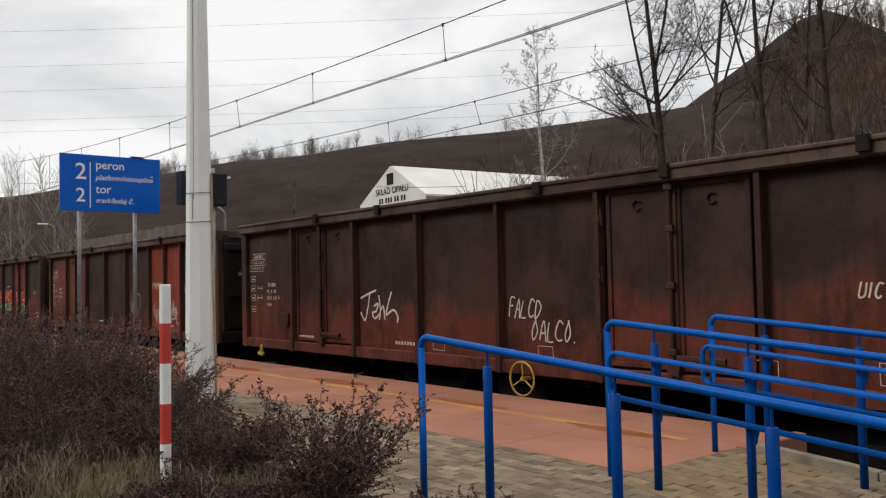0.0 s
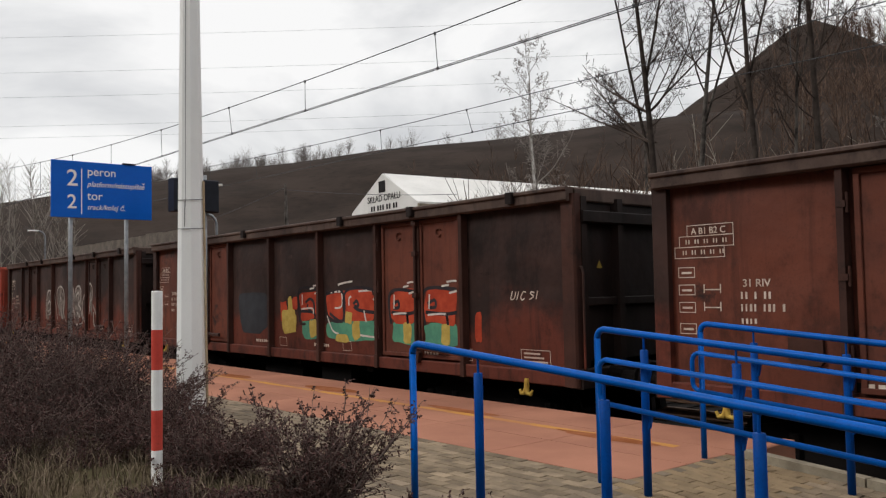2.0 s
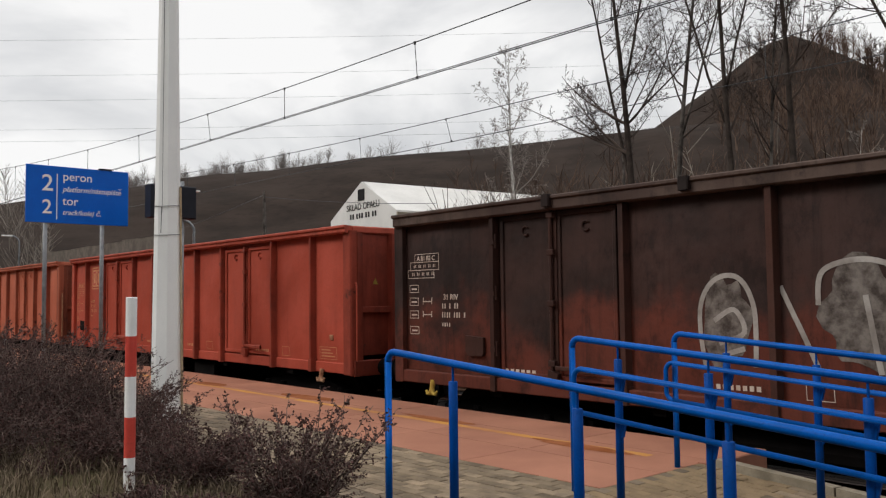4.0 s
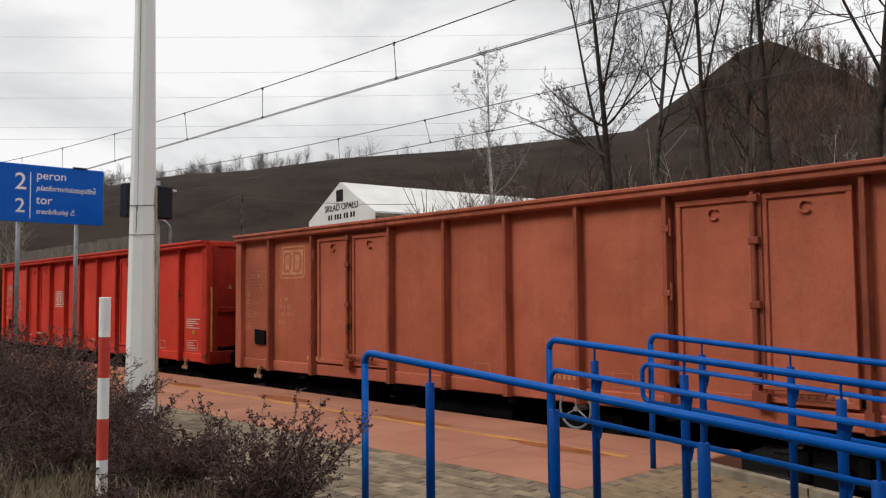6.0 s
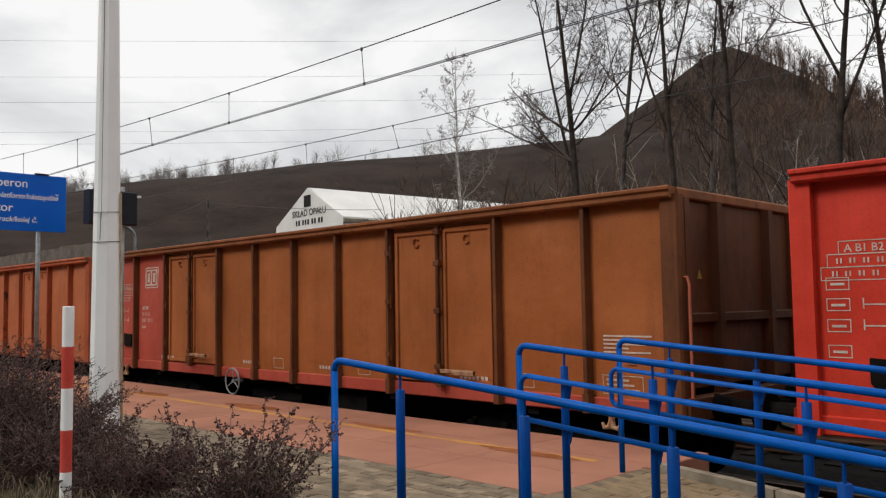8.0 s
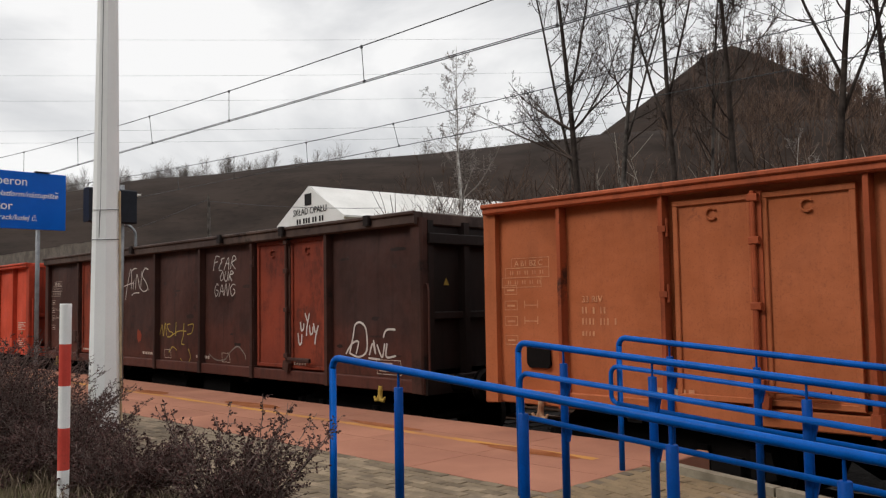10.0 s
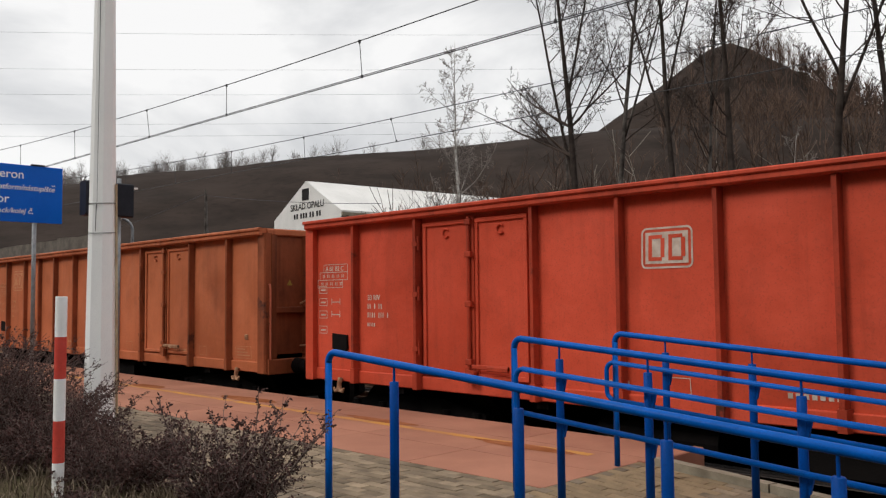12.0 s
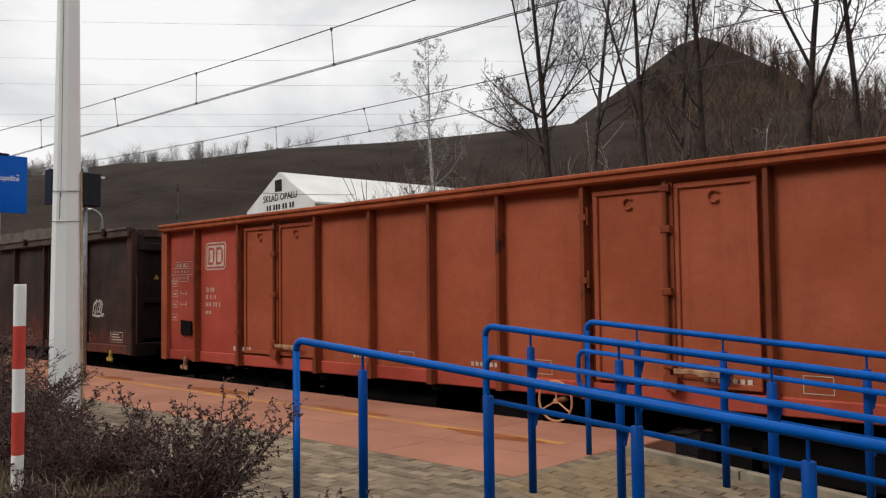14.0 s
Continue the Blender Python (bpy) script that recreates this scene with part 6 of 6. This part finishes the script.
def build_wood(name, label, spots, hmin, hmax, twigs, rad, material, seed, round_top=1.0):
    rnd = random.Random(seed)
    g = Geo()
    for x, y in spots:
        # the clearing before the hall's gable stays free
        if math.hypot(x, y) < 46 and 33 < math.degrees(math.atan2(y, -x)) < 40.5:
            continue
        z = ground_height(x, y)
        h = rnd.uniform(hmin, hmax)
        tr = curve_pts((x, y, z - 0.2), (rnd.uniform(-0.15, 0.15), rnd.uniform(-0.15, 0.15), 1), h, 4, 0.08, 0.03, rnd)
        g.tube(tr, [rad * (1 - 0.2 * q) for q in range(5)], 4, caps=False)
        wide = rnd.uniform(0.8, 1.5) * round_top
        for _ in range(twigs):
            f = rnd.uniform(0.15, 0.98) * 3.99
            i = int(f)
            p = tr[i] + (tr[i + 1] - tr[i]) * (f - i)
            b = curve_pts(p, side_dir((0, 0, 1), radians(rnd.uniform(20, 60)), rnd), h * rnd.uniform(0.18, 0.42) * (1.2 - f / 5) * wide, 2, 0.15, 0.12, rnd)
            g.tube(b, [rad * 0.42, rad * 0.34, rad * 0.22], 3, caps=False)
    tagged(part(name, g, material), label, "wood", kind="stuff")


rw = random.Random(77)
spots = []
while len(spots) < 1000:
    az, r = rw.uniform(36, 84), 33 + 75 * rw.random() ** 1.4
    if az < 52 and rw.random() > (az - 34) / 20:
        continue
    spots.append((-r * math.cos(radians(az)), r * math.sin(radians(az))))
build_wood("hillside_thicket", "leafless brown saplings and brushwood on the slope", spots, 3.0, 8.0, 24, 0.05, M_WOOD_FAR, 1)
build_wood("pale_saplings", "slim pale-barked saplings among the brushwood", pale_spots(36, rw), 5.0, 9.5, 14, 0.045, M_SAPLING, 8)
spots = []
for _ in range(900):
    az, r = (82 - 22 * rw.random() ** 1.3, rw.uniform(110, 215)) if rw.random() < 0.6 else (rw.uniform(66, 84), rw.uniform(185, 222))
    spots.append((-r * math.cos(radians(az)), r * math.sin(radians(az))))
build_wood("hilltop_brush", "sparse brown brushwood on the spoil heap", spots, 2.5, 8.0, 24, 0.08, M_WOOD_FAR, 2, 1.3)
spots = []
for _ in range(270):
    az = rw.uniform(15, 33) if rw.random() < 0.85 else rw.uniform(33, 52)
    r = 171 + rw.uniform(-1, 14)
    spots.append((-r * math.cos(radians(az)), r * math.sin(radians(az))))
build_wood("ridge_trees", "pale leafless trees along the far ridge", spots, 2.0, 4.8, 50, 0.04, M_RIDGE_WOOD, 3, 1.9)
spots = []
for _ in range(20):
    az, r = rw.uniform(9, 16.5), rw.uniform(70, 130)
    spots.append((-r * math.cos(radians(az)), r * math.sin(radians(az))))
build_wood("valley_wood", "leafless trees in the valley beyond the sign", spots, 5.0, 9.5, 44, 0.05, M_SAPLING, 4, 1.0)
spots = []
for _ in range(60):
    q, w = rw.uniform(2.6, 7.5), rw.uniform(39.0, 41.5)
    spots.append((0.46 - 0.774 * w + 0.633 * q, 0.633 * w + 0.774 * q))
build_wood("hall_brush", "bare brushwood in front of the white hall", spots, 6.0, 7.9, 16, 0.022, M_TWIG, 5)


# ---------------------------------------------------------------- planting bed, shrubs and grass
def bed_z(x, y):
    return 0.14 * ease(BED_Y, BED_Y - 0.6, y) + 0.06 * noise.noise((x * 0.8, y * 0.8, 0)) * ease(BED_Y, BED_Y - 0.5, y) - 0.02


def build_bed():
    g = Geo()
    xs = np.concatenate((np.linspace(-120, -42, 20), np.linspace(-40, 8, 90), np.linspace(10, 60, 14)))
    ys = np.concatenate((np.linspace(-60, -9, 18), np.linspace(-8, BED_Y, 44)))
    nx, ny = len(xs), len(ys)
    vs = [(x, y, bed_z(x, y)) for y in ys for x in xs]
    fs = [(j * nx + i, j * nx + i + 1, (j + 1) * nx + i + 1, (j + 1) * nx + i) for j in range(ny - 1) for i in range(nx - 1)]
    g.add(vs, fs)
    tagged(part("planting_bed", g, M_SOIL, smooth=True), "earth bed with dead grass beside the platform", "ground", kind="structure")


build_bed()


def build_shrub(x, y, radius, height, stems, seed, label):
    rnd = random.Random(seed)
    t = thing("barberry_shrub", label, "shrub", "barberry shrubs", at=pose(x, y, bed_z(x, y) - 0.03))
    st, lf = Geo(), Geo()
    def leaf(p, s):
        d = np.array((rnd.gauss(0, 1), rnd.gauss(0, 1), rnd.gauss(0, 0.7)))
        d /= np.linalg.norm(d) + 1e-9
        e = np.cross(d, (rnd.gauss(0, 1), rnd.gauss(0, 1), rnd.gauss(0, 1)))
        e /= np.linalg.norm(e) + 1e-9
        lf.add([p, p + d * s * 0.5 + e * s * 0.28, p + d * s, p + d * s * 0.5 - e * s * 0.28], [(0, 1, 2, 3)])
    for _ in range(stems):
        a = rnd.uniform(0, 2 * math.pi)
        f = rnd.random() ** 0.6
        base = (0.25 * radius * math.cos(a) * f, 0.25 * radius * math.sin(a) * f, 0)
        out = np.array((math.cos(a) * f * radius / height, math.sin(a) * f * radius / height, rnd.uniform(0.75, 1.05)))
        ln = height * rnd.uniform(0.75, 1.2) * (1 + 0.25 * f)
        s = curve_pts(base, out, ln, 8, 0.1, -0.03, rnd)
        st.tube(s, [0.0058 * (1 - 0.09 * q) for q in range(9)], 4, caps=False)
        # side sprays grow shorter towards the tip and carry tufts of small leaves
        for k in range(13):
            w = 0.12 + 0.85 * (k + rnd.random()) / 13
            j = min(int(w * 8), 7)
            p = s[j] + (s[j + 1] - s[j]) * (w * 8 - j)
            b = curve_pts(p, side_dir(s[j + 1] - s[j], radians(rnd.uniform(35, 70)), rnd), (0.06 + 0.28 * (1 - w)) * rnd.uniform(0.6, 1.2) * (0.6 + height * 0.5), 4, 0.16, 0.03, rnd)
            st.tube(b, [0.003, 0.0026, 0.0022, 0.0018, 0.0012], 3, caps=False)
            for q in range(4):
                for _ in range(3):
                    leaf(b[q] + (b[q + 1] - b[q]) * rnd.random(), rnd.uniform(0.012, 0.026))
        for q in range(2, 8):
            for _ in range(3):
                leaf(s[q] + (s[q + 1] - s[q]) * rnd.random(), rnd.uniform(0.013, 0.026))
    part("branchwork", st, M_SHRUB, t)
    part("foliage", lf, M_LEAF, t)


SHRUB_LABEL = "dense dark purple-brown barberry shrub with small withered leaves"
LOW_LABEL = "low sprawling barberry shrub with thorny arching twigs"
for i, (sx, sy, sr, sh, n) in enumerate((
        (-8.1, 1.55, 0.95, 1.0, 120), (-9.4, 1.9, 1.0, 1.05, 120), (-8.1, 2.5, 0.85, 0.9, 110), (-9.6, 2.8, 1.0, 1.0, 110), (-10.9, 2.3, 1.0, 1.05, 90),
        (-8.5, 3.2, 0.75, 0.72, 90), (-7.1, 2.85, 0.65, 0.6, 80), (-7.0, 1.75, 0.6, 0.6, 70), (-11.9, 3.2, 1.1, 1.0, 80), (-13.0, 2.5, 1.2, 1.05, 80), (-14.8, 2.6, 1.2, 1.05, 60), (-6.3, 2.5, 0.5, 0.45, 60), (-12.4, 1.6, 1.1, 1.05, 70), (-6.4, 1.25, 0.45, 0.26, 40), (-5.5, 1.1, 0.35, 0.17, 26), (-7.0, 1.1, 0.45, 0.32, 40), (-6.2, 2.0, 0.4, 0.18, 30))):
    build_shrub(sx, sy, sr, sh, n, 100 + i, SHRUB_LABEL)
for i, (sx, sy, sr, sh, n) in enumerate((
        (-3.66, 2.5, 0.3, 0.6, 62), (-3.8, 2.05, 0.36, 0.26, 60), (-2.95, 1.9, 0.34, 0.24, 50), (-2.33, 2.25, 0.2, 0.36, 30), (-4.5, 1.95, 0.4, 0.2, 50), (-3.4, 1.5, 0.5, 0.24, 60), (-5.3, 2.65, 0.5, 0.42, 90))):
    build_shrub(sx, sy, sr, sh, n, 200 + i, LOW_LABEL)


def build_grass():
    rnd = random.Random(9)
    g = Geo()
    for _ in range(26000):
        x, y = rnd.uniform(-9, -2.0), rnd.uniform(0.2, 3.0)
        if rnd.random() > 0.35 + 0.65 * ease(-0.1, 0.4, noise.noise((x * 1.3, y * 1.3, 5))):
            continue
        z = bed_z(x, y)
        h = rnd.uniform(0.03, 0.15) if y > 2.3 or x > -3.4 else rnd.uniform(0.05, 0.24)
        a = rnd.uniform(0, 6.28)
        dx, dy = math.cos(a) * h * rnd.uniform(0.2, 0.9), math.sin(a) * h * rnd.uniform(0.2, 0.9)
        wx, wy = -math.sin(a) * 0.003, math.cos(a) * 0.003
        g.add([(x - wx, y - wy, z - 0.01), (x + wx, y + wy, z - 0.01), (x + dx * 0.4 + wx, y + dy * 0.4 + wy, z + h * 0.6), (x + dx * 0.4 - wx, y + dy * 0.4 - wy, z + h * 0.6),
               (x + dx, y + dy, z + h * 0.85)], [(0, 1, 2, 3), (3, 2, 4)])
    tagged(part("grass", g, M_GRASS), "dry straw and greenish grass blades in the bed", "grass", kind="stuff")


build_grass()


# ---------------------------------------------------------------- pavers, last
def build_pavers():
    L, W, gap = 0.2, 0.1, 0.006
    def paver(l, w):
        g = Geo()
        c = 0.003
        g.add([(0, 0, -0.06), (l, 0, -0.06), (l, w, -0.06), (0, w, -0.06), (0, 0, -c), (l, 0, -c), (l, w, -c), (0, w, -c),
               (c, c, 0), (l - c, c, 0), (l - c, w - c, 0), (c, w - c, 0)],
              [(0, 1, 5, 4), (1, 2, 6, 5), (2, 3, 7, 6), (3, 0, 4, 7), (4, 5, 9, 8), (5, 6, 10, 9), (6, 7, 11, 10), (7, 4, 8, 11), (8, 9, 10, 11)])
        me = fix_normals(g.mesh("paver"))
        return me, g
    me_grey, pg = paver(L - gap, W - gap)
    me_grey.materials.append(M_PAVER)
    me_y, _ = paver(L - gap, W - gap)
    me_y.materials.append(M_PAVER_YELLOW)
    rnd = random.Random(4)
    near, rest = 0, Geo()
    near_r = 0
    def lay(x, y, z, tilt, single, parent, yellow, cut=1.0):
        wob = rnd.uniform(-0.003, 0.003)
        m = Matrix.Translation((x, y, z + wob)) @ Matrix.Rotation(tilt, 4, "Y") @ pose(0, 0, 0, rnd.uniform(-0.5, 0.5), rnd.uniform(-0.4, 0.4), 0) @ Matrix.Diagonal((cut, 1, 1, 1))
        if single:
            part("paver", me_y if yellow else me_grey, None, parent, at=m)
        else:
            rest.add([tuple(m @ Vector(v)) for v in pg.v], pg.f)
    # platform strip, courses along the track
    j = 0
    y = RED_Y - W
    while y > BED_Y:
        x = P_END - L - (0.1 if j % 2 else 0)
        if j % 2:
            lay(P_END - 0.1, y, 0, 0, False, SLAB, False, 0.5)
        while x > -16:
            single = x > -6.4 and y > 3.75 and near < 300
            near += single
            lay(x, y, 0, 0, single, SLAB, False)
            x -= L
        y -= W
        j += 1
    # ramp, courses across
    tilt = math.atan(SLOPE)
    i = 0
    x = P_END
    while x < 8.7:
        y = 6.27 - W
        k = 0
        while y > 3.05:
            off = 0.1 if k % 2 else 0.0
            if k % 2 and i == 0:
                lay(x, y, 0, tilt, False, RAMP, True, 0.5)
            single = x < -1.6 and y > 4.6 and near_r < 300
            near_r += single
            lay(x + off, y, ramp_z(x + off), tilt, single, RAMP, x < -2.7)
            y -= W
            k += 1
        x += L
        i += 1
    tagged(part("paver_field", rest, M_PAVER_REST, SLAB), kind="stuff")


build_pavers()


def motions():
    times = [0.5 * i for i in range(29)]
    frames = [i / FPS for i in range(14 * FPS + 1)]
    for k, w in WAGONS:
        for bg in [o for o in w.children if o.name.startswith("bogie")]:
            for ws in bg.children:
                dx = ws.location.x
                walk(ws, [(t, pose(dx, 0, 0.46) @ Matrix.Rotation(((train_x(k, t) - train_x(k, 0)) / 0.46) % (2 * math.pi), 4, "Y")) for t in frames])
        walk(w, [(t, pose(train_x(k, t), TRACK_Y, RAIL_Z)) for t in times])


motions()
